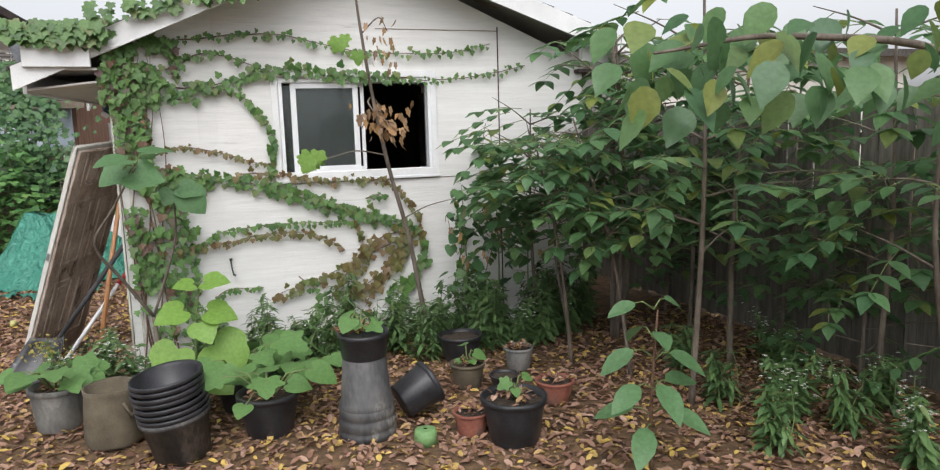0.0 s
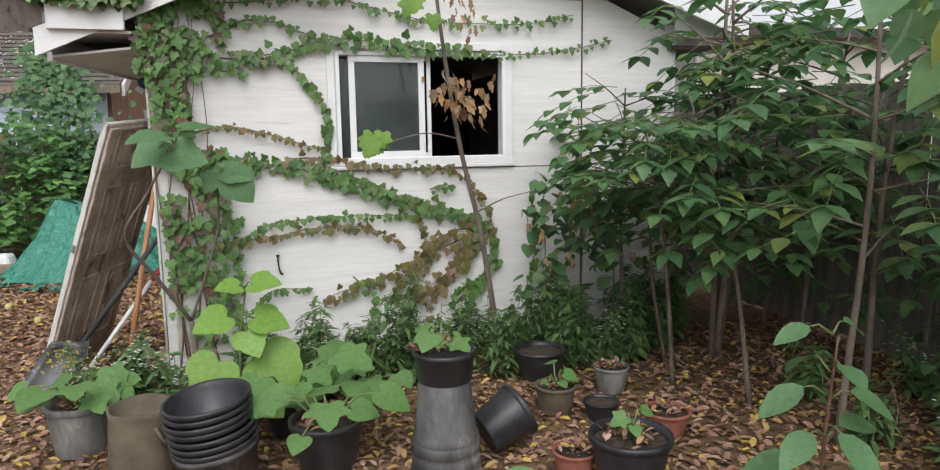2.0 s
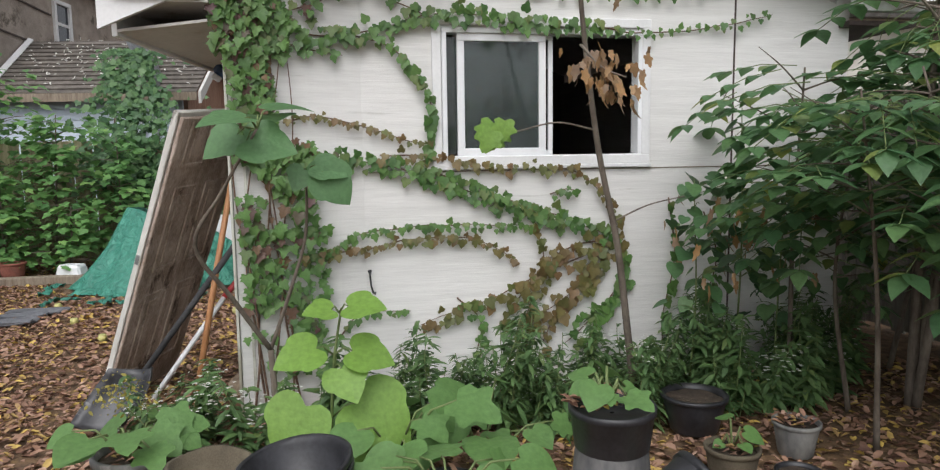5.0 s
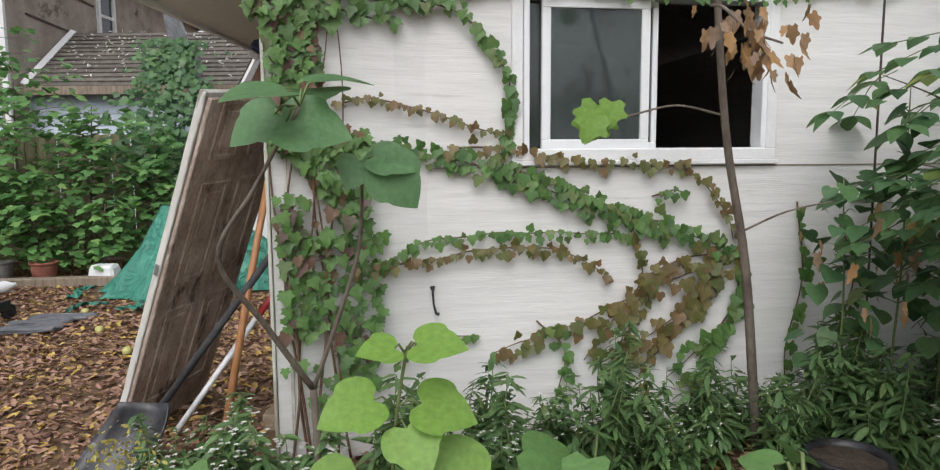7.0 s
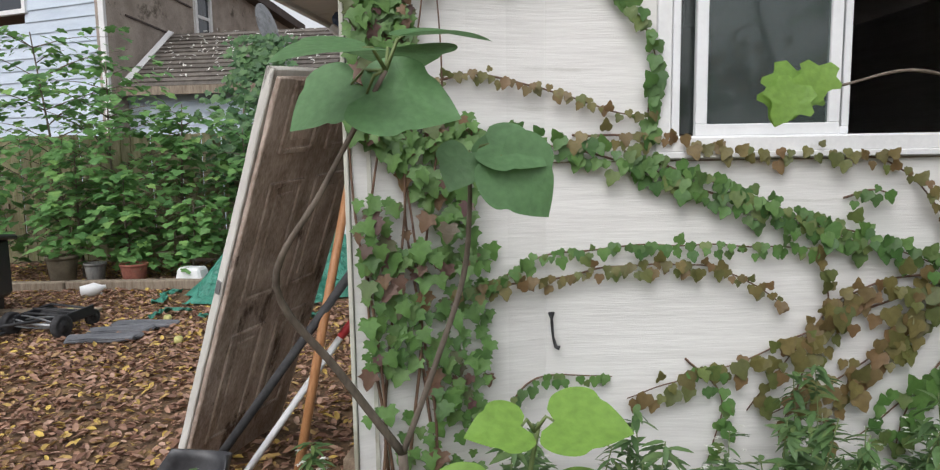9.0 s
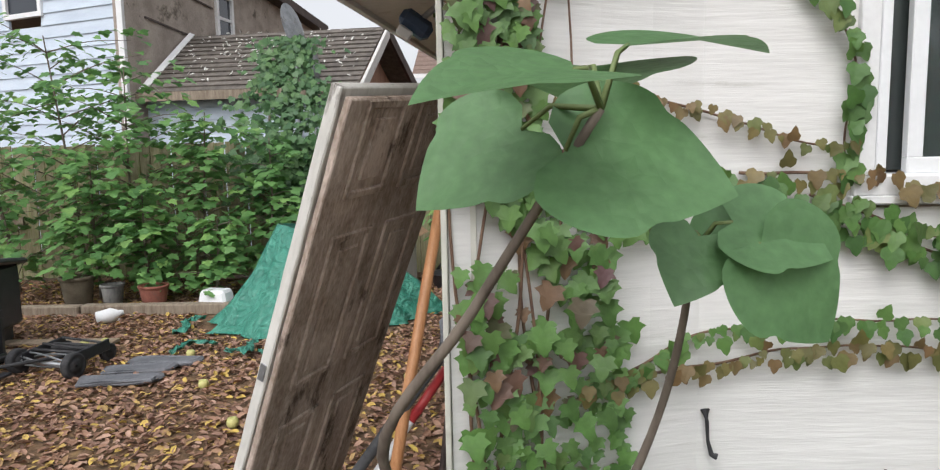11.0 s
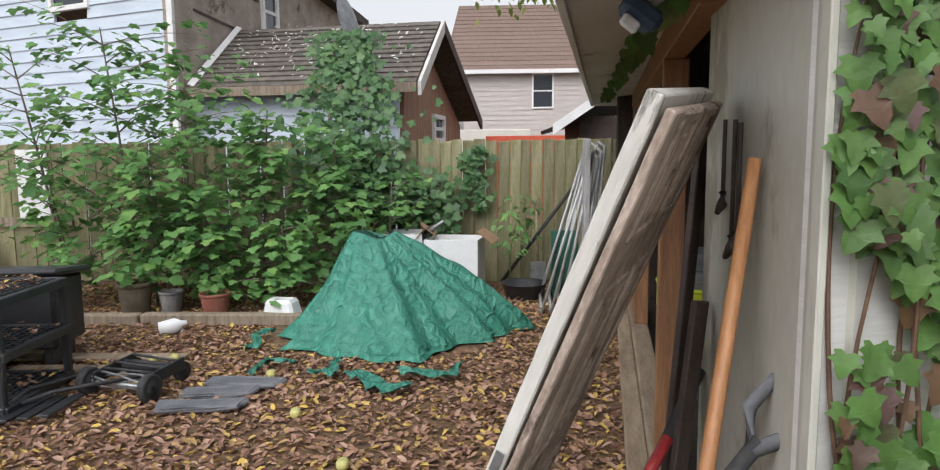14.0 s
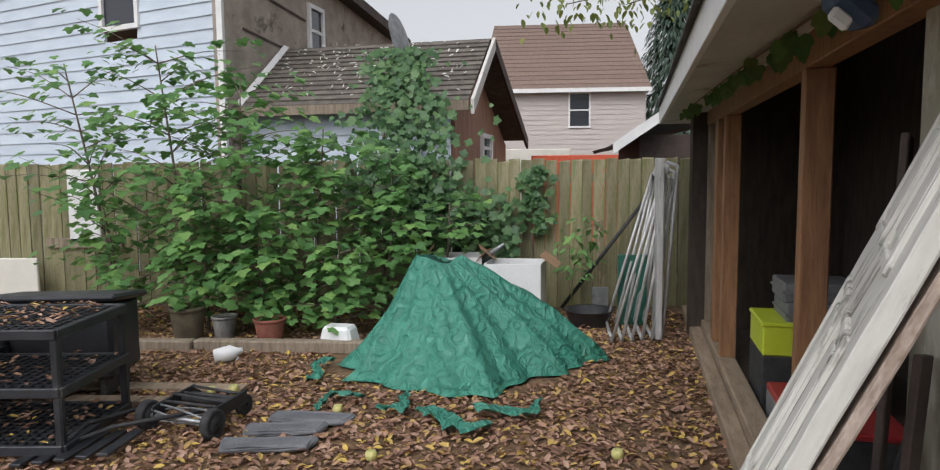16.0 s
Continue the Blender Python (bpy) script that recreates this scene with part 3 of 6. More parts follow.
def wframe(name, x0, x1, z0, z1, y0, y1, t, material, parent, label=""):
    """A rectangular ring of four mitred bars."""
    bm = bmesh.new()
    for a in ((x0, z0, x1, z0 + t), (x0, z1 - t, x1, z1), (x0, z0 + t, x0 + t, z1 - t), (x1 - t, z0 + t, x1, z1 - t)):
        box_bm(a[2] - a[0], y1 - y0, a[3] - a[1], ((a[0] + a[2]) / 2, (y0 + y1) / 2, (a[1] + a[3]) / 2), 0.003, bm=bm)
    return part(name, bm, material, parent, label)


wframe("window_casing", wx0 - 0.06, wx1 + 0.05, wz0 - 0.03, wz1 + 0.07, 7.978, 8.0, 0.055, TRIM, win)
wframe("window_frame", wx0, wx1, wz0, wz1, 7.985, 8.09, 0.03, VINYL, win)
sash = wframe("sash", 0.375, 0.93, 1.49, 2.22, 8.0, 8.03, 0.045, VINYL, win, "white sash with insect screen")
wframe("sash", 0.9, 0.985, 1.49, 2.22, 8.035, 8.06, 0.03, VINYL, win)
pane = box("pane", (0.42, 8.012, 1.535), (0.885, 8.018, 2.175), GLASS, win, 0, "dark dusty glass pane")
pane.visible_shadow = False
pane = box("pane", (0.31, 8.045, 1.5), (0.9, 8.05, 2.2), GLASS, win, 0)
pane.visible_shadow = False
box("window_sill", (wx0 - 0.07, 7.968, wz0 - 0.055), (wx1 + 0.06, 8.0, wz0 - 0.03), TRIM, win, 0.004)

# ---- fences ----
fence = empty("fence", None, "tall weathered wooden board fence with green moss", "fence", kind="structure")
FENCE_Y = 15.15
board_meshes = []
for k in range(5):
    bm = box_bm(0.136, 0.02, 1.76, (0, 0, 0.88), 0.004)
    for v in bm.verts:
        v.co += Vector((rnd.uniform(-0.003, 0.003), rnd.uniform(-0.004, 0.004), (rnd.uniform(-0.02, 0.015) if v.co.z > 1 else 0)))
    me = bpy.data.meshes.new("board")
    bm.to_mesh(me)
    bm.free()
    me.materials.append(FENCEWOOD)
    board_meshes.append(me)
for i in range(92):
    o = new("board", board_meshes[i % 5])
    o.matrix_world = pose(-12.0 + i * 0.141, FENCE_Y + rnd.uniform(-0.006, 0.006), rnd.uniform(-0.01, 0.02), rnd.uniform(-0.4, 0.4), rnd.uniform(-0.5, 0.5), 0)
    o.parent = fence
for z in (0.3, 1.5):
    box("rail", (-12, FENCE_Y + 0.014, z), (1.0, FENCE_Y + 0.06, z + 0.09), OLDWOOD, fence)
box("rail", (-7.9, FENCE_Y - 0.05, 0.72), (-6.9, FENCE_Y - 0.015, 0.84), OLDWOOD, fence)
tagged(box("plastic_sheet", (-7.58, FENCE_Y - 0.05, 0.78), (-7.17, FENCE_Y - 0.02, 1.7), WHITEPL, None, 0.01), "white plastic panel fixed on the fence", "panel")
tagged(box("leaning_board", (-8.4, FENCE_Y - 0.3, 0.0), (-7.85, FENCE_Y - 0.26, 0.62), CREAM, None, 0.01), "cream board leaning at the fence", "board")

side_fence = empty("side_fence", None, "dark shaded wooden boundary fence", "fence", kind="structure")
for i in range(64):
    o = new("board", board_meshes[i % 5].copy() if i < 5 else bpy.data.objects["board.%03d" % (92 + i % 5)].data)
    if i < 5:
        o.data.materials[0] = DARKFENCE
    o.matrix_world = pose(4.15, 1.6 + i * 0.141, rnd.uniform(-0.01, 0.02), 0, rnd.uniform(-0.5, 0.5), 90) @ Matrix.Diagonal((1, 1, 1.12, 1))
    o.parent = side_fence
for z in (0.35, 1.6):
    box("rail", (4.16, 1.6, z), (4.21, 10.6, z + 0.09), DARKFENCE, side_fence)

# ---- neighbouring houses ----
def lap_wall(name, a, b, z0, z1, step, material, parent, gap=None):
    """Lapped siding boards along a line on plan; gap: (s0, s1, z0, z1) opening left out."""
    a, b = Vector((*a, 0)), Vector((*b, 0))
    d = (b - a).normalized()
    nrm = Vector((d.y, -d.x, 0))
    L = (b - a).length
    def prism(s0, s1, z, h):
        pts = []
        for s in (s0, s1):
            p = a + d * s
            pts += [p + nrm * 0.025 + Vector((0, 0, z)), p + nrm * 0.004 + Vector((0, 0, z + h)), p - nrm * 0.03 + Vector((0, 0, z + h)), p - nrm * 0.03 + Vector((0, 0, z))]
        mesh_ob("siding_board", pts, [(0, 1, 5, 4), (1, 2, 6, 5), (2, 3, 7, 6), (3, 0, 4, 7), (3, 2, 1, 0), (4, 5, 6, 7)], material, parent)
    z = z0
    while z < z1:
        if gap and z + step > gap[2] and z < gap[3]:
            prism(0, gap[0], z, step)
            prism(gap[1], L, z, step)
        else:
            prism(0, L, z, step)
        z += step


def house_window(a, d, s0, s1, z0, z1, parent, trim=TRIM):
    w = empty("window", None)
    w.parent = parent
    d = Vector((*d, 0)).normalized()
    ang = math.degrees(math.atan2(d.y, d.x))
    m = Matrix.Translation((*a, 0)) @ pose(0, 0, 0, 0, 0, ang)
    zc = (z0 + z1) / 2
    f = wframe("frame", s0 - 0.07, s1 + 0.07, z0 - 0.07, z1 + 0.07, -0.06, 0.02, 0.08, trim, w)
    g = box("pane", (s0, -0.01, z0), (s1, 0.0, z1), DARKPANE, w, 0)
    k = box("bar", (s0, -0.03, zc - 0.03), (s1, -0.012, zc + 0.03), trim, w, 0)
    for o in (f, g, k):
        o.matrix_world = m
    return m, w


DARKPANE, dnt, db = nodes_of("dark_pane")
db.inputs["Base Color"].default_value = (0.03, 0.035, 0.045, 1)
db.inputs["Roughness"].default_value = 0.08


def sheet(name, pts, t, material, parent, label=""):
    """A thick sheet over a planar outline."""
    p = [Vector(v) for v in pts]
    n = (p[1] - p[0]).cross(p[2] - p[0]).normalized() * t
    k = len(p)
    vs = p + [v - n for v in p]
    fs = [tuple(range(k)), tuple(reversed(range(k, 2 * k)))] + [(i, i + k, (i + 1) % k + k, (i + 1) % k) for i in range(k)]
    return mesh_ob(name, vs, fs, material, parent, label)


def courses(a0, a1, b1, b0, n, material, parent):
    """Shingle courses from the eave edge a0-a1 up to the ridge b0-b1."""
    a0, a1, b1, b0 = map(Vector, (a0, a1, b1, b0))
    nrm = (a1 - a0).cross(b0 - a0).normalized()
    if nrm.z < 0:
        nrm.negate()
    for i in range(n):
        k0, k1 = i / n, (i + 1) / n + 0.004
        p0, p1, p2, p3 = a0.lerp(b0, k0), a1.lerp(b1, k0), a1.lerp(b1, k1), a0.lerp(b0, k1)
        top = [p0 + nrm * 0.035, p1 + nrm * 0.035, p2 + nrm * 0.008, p3 + nrm * 0.008]
        vs = top + [p0, p1, p2, p3]
        fs = [(0, 1, 2, 3), (7, 6, 5, 4), (0, 4, 5, 1), (1, 5, 6, 2), (2, 6, 7, 3), (3, 7, 4, 0)]
        mesh_ob("shingle_course", vs, fs, material, parent)


blue = empty("blue_house", None, "two-storey house with pale blue lapped siding and brown gable side", "house")
ca, cd = Vector((-6.374, 17.1)), Vector((-0.926, 0.378))
cw = Vector((0.153, 0.988))
far_end = ca + cd * 9
lap_wall("front", far_end, ca, 0, 5.4, 0.2, BLUESIDE, blue, (9 - 2.62, 9 - 1.82, 3.96, 5.1))
house_window(far_end, -cd, 9 - 2.62, 9 - 1.82, 4.03, 5.1, blue)
b2 = ca + cw * 7.9
sheet("gable_wall", [(ca.x, ca.y, 0), (b2.x, b2.y, 0), (b2.x, b2.y, 4.86), (ca.x, ca.y, 5.52)], 0.15, STUCCO, blue, "brown rendered gable wall")
for k, z in ((0.55, 3.9), (1.3, 4.55), (5.2, 3.95)):
    p = ca + cw * k
    sheet("render_seam", [(p.x + 0.012, p.y, z), (p.x + cw.x * 1.4 + 0.012, p.y + cw.y * 1.4, z - 0.1), (p.x + cw.x * 1.4 + 0.012, p.y + cw.y * 1.4, z - 0.13), (p.x + 0.012, p.y, z - 0.03)], 0.02, DARKTRIM, blue)
box("corner_trim", (ca.x - 0.06, ca.y - 0.06, 0), (ca.x + 0.03, ca.y + 0.03, 5.4), TRIM, blue)
house_window(ca, cw, 2.88, 3.4, 3.9, 4.72, blue)
sheet("roof", [(ca.x + 0.22, ca.y - 0.3, 5.72), (b2.x + 0.25, b2.y + 0.3, 5.02), (b2.x - 8, b2.y + 3.5, 5.02), (ca.x - 8, ca.y + 3, 5.72)], 0.1, DARKTRIM, blue)
sheet("rake_board", [(ca.x + 0.24, ca.y - 0.3, 5.74), (b2.x + 0.27, b2.y + 0.3, 5.04), (b2.x + 0.27, b2.y + 0.3, 4.84), (ca.x + 0.24, ca.y - 0.3, 5.54)], 0.04, DARKTRIM, blue)

gar = empty("garage", None, "low garage with weathered brown shingle roof and gable", "garage")
A, PK, B = Vector((-2.672, 16.738, 2.614)), Vector((-2.43, 18.3, 3.747)), Vector((-1.893, 21.771, 2.262))
gd = Vector((-0.988, 0.153, 0))
courses(A + gd * 3.75, A, PK, PK + gd * 3.75, 13, GREYSHINGLE, gar)
courses(B, B + gd * 3.7, PK + gd * 3.7, PK, 14, GREYSHINGLE, gar)
ins = gd * 0.35
sheet("gable_wall", [A + ins + Vector((0.1, .45, -2.5)), B + ins + Vector((-0.05, -.3, -2.2)), B + ins + Vector((-0.05, -.3, -0.1)), PK + ins + Vector((0, 0, -0.15)), A + ins + Vector((0.1, .45, 0.1))], 0.1, REDRENDER, gar, "red-brown boarded gable")
for e0, e1 in ((A, PK), (PK, B)):
    vs = [e0 + Vector((0.03, 0, 0.03)), e1 + Vector((0.03, 0, 0.03)), e1 + Vector((0.03, 0, -0.17)), e0 + Vector((0.03, 0, -0.17))]
    sheet("rake_board", vs, 0.05, DARKTRIM if e0 is PK else SOFFIT, gar)
lap_wall("front", (A + gd * 3.7 + Vector((0, .3, 0))).xy, (A + Vector((-0.3, .35, 0))).xy, 0, 2.5, 0.2, BLUESIDE, gar)
sheet("eave_board", [A + Vector((0, -.03, 0.02)), A + gd * 3.72 + Vector((0, -.03, 0.02)), A + gd * 3.72 + Vector((0, -.03, -0.12)), A + Vector((0, -.03, -0.12))], 0.04, OLDWOOD, gar)
sheet("flashing", [PK + gd * 3.66 + Vector((0, 0, 0.09)), A + gd * 3.66 + Vector((0, 0, 0.09)), A + gd * 3.56 + Vector((0, 0, 0.05)), PK + gd * 3.56 + Vector((0, 0, 0.05))], 0.02, TRIM, gar, "pale metal flashing")
house_window((PK.x + gd.x * 0.35 + 0.01, PK.y + gd.y * 0.35), (0.153, 0.988), 0.75, 1.45, 1.86, 2.22, gar)
chips = Leaves(FALLEN)
for i in range(190):
    u, k = rnd.betavariate(2, 1.6) * 3.5, rnd.betavariate(2.2, 1.6)
    p = (A + gd * u).lerp(PK + gd * u, k) + Vector((0, -0.02, 0.05))
    chips.add(p, jit(1) + Vector((1, 0, 0.2)), (0, -0.6, 0.8), rnd.uniform(0.04, 0.1), 0.8)
chips.make("fallen_petals", PETAL, gar, "pale leaves strewn on the shingles")["kind"] = "stuff"


def dish(at, facing, size):
    d = empty("satellite_dish", None, "grey satellite dish on a pole by the roof", "satellite dish")
    R_ = look(at, Vector(at) + Vector(facing))
    vs, fs = [], []
    for i in range(7):
        for k in range(20):
            t, r = 2 * math.pi * k / 20, size * i / 6
            vs.append(R_ @ Vector((r * math.cos(t) * 0.85, r * math.sin(t), -0.5 * (size * 0.3 - 0.3 * r * r / size))))
    for i in range(6):
        for k in range(20):
            a_, b_ = i * 20 + k, i * 20 + (k + 1) % 20
            fs.append((a_, b_, b_ + 20, a_ + 20))
    mesh_ob("reflector", vs, fs, GREYMETAL, d, "", True)
    tube("mast", [(at[0], at[1] + 0.1, 0), (at[0], at[1] + 0.1, at[2])], 0.025, GREYMETAL, d)


dish((-3.68, 17.0, 3.55), (0.95, -0.25, 0.25), 0.38)
dish((-3.42, 17.0, 3.05), (0.95, -0.2, 0.25), 0.36)

bh = empty("beige_house", None, "beige sided house with brown shingle roof", "house")
lap_wall("front", (-3.2, 42), (4.0, 42), 0, 5.6, 0.24, BEIGESIDE, bh, (3.45, 4.5, 3.7, 5.45))
house_window((-3.2, 42), (1, 0), 3.5, 4.45, 3.75, 5.35, bh)
box("side", (-3.2, 42.05, 0), (3.95, 50, 5.6), BEIGESIDE, bh, 0)
courses((-4.2, 41.6, 5.55), (4.2, 41.6, 5.55), (3.6, 46.5, 9.6), (-3.6, 46.5, 9.6), 16, BROWNSHINGLE, bh)
sheet("fascia", [(-4.2, 41.58, 5.58), (4.2, 41.58, 5.58), (4.2, 41.58, 5.38), (-4.2, 41.58, 5.38)], 0.05, TRIM, bh)
tagged(box("white_shed_roof", (-3.6, 30, 0), (-0.4, 31, 2.32), CREAM, None, 0.02), "low white outbuilding beyond the fence", "outbuilding")
tagged(box("orange_barrier", (-1.75, 22.0, 0.0), (0.35, 22.05, 1.95), ORANGEFENCE, None, 0.01), "orange barrier panel beyond the fence", "barrier")
nb = empty("neighbour_shed", None, "small dark shed with white eave beyond the fence", "shed")
box("wall", (-0.35, 16.4, 0), (2.5, 18.5, 2.1), DARKTRIM, nb)
sheet("roof", [(-0.75, 16.0, 1.95), (-0.1, 16.0, 2.4), (1.5, 18.8, 2.5), (-0.75, 18.8, 1.95)], 0.06, SHINGLE, nb)
sheet("rake_board", [(-0.75, 15.98, 1.98), (-0.1, 15.98, 2.42), (-0.1, 15.98, 2.28), (-0.75, 15.98, 1.84)], 0.04, TRIM, nb)
cg = empty("cream_garage", None, "cream neighbouring garage beyond the side fence", "garage")
box("wall", (4.3, 9.6, 0), (9, 13, 2.75), CREAM, cg, 0.01)
sheet("roof", [(4.0, 9.3, 2.75), (9.3, 9.3, 2.75), (9.3, 11.5, 3.05), (4.0, 11.5, 3.05)], 0.1, SHINGLE, cg)

# ---- leaning doors ----
TL, BL = Vector((-1.21, 7.84, 1.76)), Vector((-1.85, 8.28, 0.0))
v_ax = (TL - BL).normalized()
w_ax = Vector((0.27, 0.665, -0.01))
w_ax = (w_ax - v_ax * w_ax.dot(v_ax)).normalized()
n_ax = w_ax.cross(v_ax).normalized()
DOOR = Matrix.Translation(BL) @ Matrix((w_ax, n_ax, v_ax)).transposed().to_4x4()
DH, DW = (TL - BL).length, 0.68


def panel_ring(u0, u1, z0, z1, y0):
    """Moulding and raised field of one door panel."""
    bm = bmesh.new()
    for a in ((u0, z0, u1, z0 + 0.025), (u0, z1 - 0.025, u1, z1), (u0, z0, u0 + 0.025, z1), (u1 - 0.025, z0, u1, z1)):
        box_bm(a[2] - a[0], 0.014, a[3] - a[1], ((a[0] + a[2]) / 2, y0, (a[1] + a[3]) / 2), 0.004, bm=bm)
    box_bm(u1 - u0 - 0.11, 0.01, z1 - z0 - 0.11, ((u0 + u1) / 2, y0, (z0 + z1) / 2), 0.004, bm=bm)
    return bm


def rough_slab(w, t, h, at, seed):
    """A slab whose long edges are chipped and slightly wavy."""
    bm = box_bm(w, t, h, at, 0.004)
    for k in range(1, 24):
        bmesh.ops.bisect_plane(bm, geom=bm.verts[:] + bm.edges[:] + bm.faces[:], plane_co=(0, 0, at[2] - h / 2 + h * k / 24), plane_no=(0, 0, 1))
    for v in bm.verts:
        v.co += Vector((0.005 * noise.noise(v.co * 14 + Vector((seed, 0, 0))), 0.0025 * noise.noise(v.co * 9 + Vector((0, seed, 0))), 0.004 * noise.noise(v.co * 20)))
    return bm


PANELS = [(u0, u1, z0, z1) for u0, u1 in ((0.09, 0.305), (0.385, 0.6)) for z0, z1 in ((0.2, 0.78), (0.93, 1.48), (1.6, 1.9))]
white_door = empty("white_door", DOOR, "flaking white panel door leaning on the shed corner", "door", "leaning doors")
part("door_slab", rough_slab(DW, 0.036, DH, (DW / 2, 0.018, DH / 2), 3.0), DOORWHITE, white_door)
for pn in PANELS:
    part("door_panel", panel_ring(*pn, -0.002), DOORWHITE, white_door)
part("latch_plate", box_bm(0.004, 0.022, 0.06, (-0.003, 0.018, 1.02), 0.001), GREYMETAL, white_door, "rusty latch plate")
brown_door = empty("brown_door", DOOR @ pose(0.004, 0.037, 0, -0.25, 0, 0), "dirt-stained brown panel door leaning on a white door", "door", "leaning doors")
part("door_slab", rough_slab(DW, 0.022, DH - 0.02, (DW / 2, 0.013, DH / 2 - 0.01), 8.0), DOORBROWN, brown_door)
for pn in PANELS:
    part("door_panel", panel_ring(*pn, 0.025), DOORBROWN, brown_door)

# ---- yard: tarp heap, cartons, screens, shelf, mower ----
def tarp_heap():
    """A draped sheet: a smooth heap with radial folds and a rough hem."""
    cx, cy, h = -2.42, 12.75, 1.0
    n, rings = 180, 30
    vs, fs = [], []
    for i in range(rings + 1):
        k = i / rings
        for j in range(n):
            t = 2 * math.pi * j / n
            ex = 1.06 + 0.1 * math.sin(2 * t + 0.4) + 0.1 * math.sin(3 * t + 1)
            ey = 0.95 + 0.1 * math.sin(3 * t)
            f = 0.13 + 0.87 * k ** 1.15
            fold = (0.075 * (1 - 2 * abs(math.sin(4.5 * t + 1.1 * math.sin(2 * t))) ** 0.6) + 0.035 * math.sin(17 * t + 3 * math.sin(t))) * k ** 0.8
            x = ex * f * math.cos(t) * (1 + fold)
            y = ey * f * math.sin(t) * (1 + fold)
            z = h * (1 - k) ** (0.95 + 0.28 * math.cos(t - 3.6)) * (1 + 0.5 * fold) + 0.03 * noise.noise((x * 4, y * 4, k * 3))
            z = min(z, 0.9 + 0.08 * noise.noise((x * 5, y * 5, 9)))
            x -= 0.25 * (1 - k)
            vs.append((cx + x, cy + y, max(0.012, z)))
    for i in range(rings):
        for j in range(n):
            a, b = i * n + j, i * n + (j + 1) % n
            fs.append((a, b, b + n, a + n))
    fs.append(tuple(range(n)))
    ob = mesh_ob("tarpaulin", vs, fs, TARP, None, "", True)
    tagged(ob, "crumpled green tarpaulin draped over a heap in the yard", "tarpaulin")


tarp_heap()


def scrap(at, length, width, ang, seed):
    r = random.Random(seed)
    vs, fs, n = [], [], 14
    for i in range(n):
        u = i / (n - 1)
        c = Vector((length * (u - 0.5), 0.12 * math.sin(u * 5 + seed), 0))
        w = width * (0.35 + 0.65 * math.sin(math.pi * u)) * r.uniform(0.7, 1.2)
        for s in (-1, -0.3, 0.4, 1):
            vs.append(c + Vector((r.uniform(-.02, .02), s * w / 2, 0.02 + 0.05 * abs(math.sin(u * 9 + s * 2 + seed)) + r.uniform(0, 0.02))))
    for i in range(n - 1):
        for k in range(3):
            a = i * 4 + k
            fs.append((a, a + 1, a + 5, a + 4))
    ob = mesh_ob("tarp_scrap", vs, fs, TARP, None, "", True)
    ob.matrix_world = pose(*at, 0, 0, ang)
    tagged(ob, "torn strip of green tarpaulin lying on the leaves", "tarpaulin scrap", "tarp scraps")


scrap((-2.35, 11.15, 0), 0.55, 0.22, -12, 1)
scrap((-1.95, 11.4, 0), 0.5, 0.16, 25, 2)
scrap((-2.75, 11.45, 0), 0.3, 0.14, 40, 3)
scrap((-3.55, 12.25, 0), 0.55, 0.1, 70, 4)
scrap((-3.2, 11.5, 0), 0.4, 0.06, 35, 5)


def carton(at, s, ang, material, label, h):
    e = empty("carton", pose(*at, 0, 0, ang), label, "box")
    t = 0.012
    for nm, c, d in (("side", (0, -s[1] / 2, h / 2), (s[0], t, h)), ("side", (0, s[1] / 2, h / 2), (s[0], t, h)), ("side", (-s[0] / 2, 0, h / 2), (t, s[1], h)), ("side", (s[0] / 2, 0, h / 2), (t, s[1], h))):
        part(nm, box_bm(*d, c, 0.002), material, e)
    part("bottom", box_bm(s[0], s[1], t, (0, 0, t), 0), material, e)
    for sx, a in ((1, 35), (-1, -50)):
        part("flap", box_bm(0.22, s[1] * 0.95, 0.008, (sx * (s[0] / 2 + 0.08), 0, h + 0.03), 0.001, pose(0, 0, 0, 0, a, 0)), CARD, e, "brown cardboard flap")
    part("contents", box_bm(s[0] * 0.9, s[1] * 0.9, 0.1, (0, 0, h * 0.75), 0.03), SOIL, e, "dry leaves and soil")
    return e


carton((-1.98, 14.35, 0), (0.6, 0.5), -8, WHITEPL, "open printed carton with brown flaps and dry leaves", 0.66)
carton((-2.62, 14.42, 0), (0.5, 0.5), 6, WHITEPL, "open white carton with brown flaps", 0.72)
tagged(tube("trowel", [(-2.36, 14.4, 0.66), (-2.1, 14.25, 0.86)], [0.05, 0.015], GREYMETAL), "grey metal tool lying on the carton", "tool")

tub = empty("black_tub", pose(-1.2, 14.2, 0), "low black tub by the fence", "tub")
lathe("wall", [(0.2, 0.0), (0.25, 0.16), (0.27, 0.17), (0.235, 0.165), (0.19, 0.04), (0.01, 0.04)], BLACKPOT, tub)

wb = empty("white_box", pose(-3.62, 13.15, 0.0, 0, 0, -10), "white plastic box lying upside down", "box")
bm = box_bm(0.34, 0.24, 0.2, (0, 0, 0.11), 0.03)
for v in bm.verts:
    if v.co.z > 0.1:
        v.co.x *= 0.82
        v.co.y *= 0.82
part("shell", bm, WHITEPL, wb)
part("rim", box_bm(0.37, 0.27, 0.02, (0, 0, 0.02), 0.006), WHITEPL, wb)
jug = empty("white_bottle", pose(-4.5, 12.62, 0.06, 0, 80, 25), "white plastic bottle lying on the leaves", "bottle")
lathe("body", [(0.01, -0.1), (0.065, -0.09), (0.07, 0.05), (0.03, 0.11), (0.022, 0.15), (0.01, 0.15)], WHITEPL, jug)
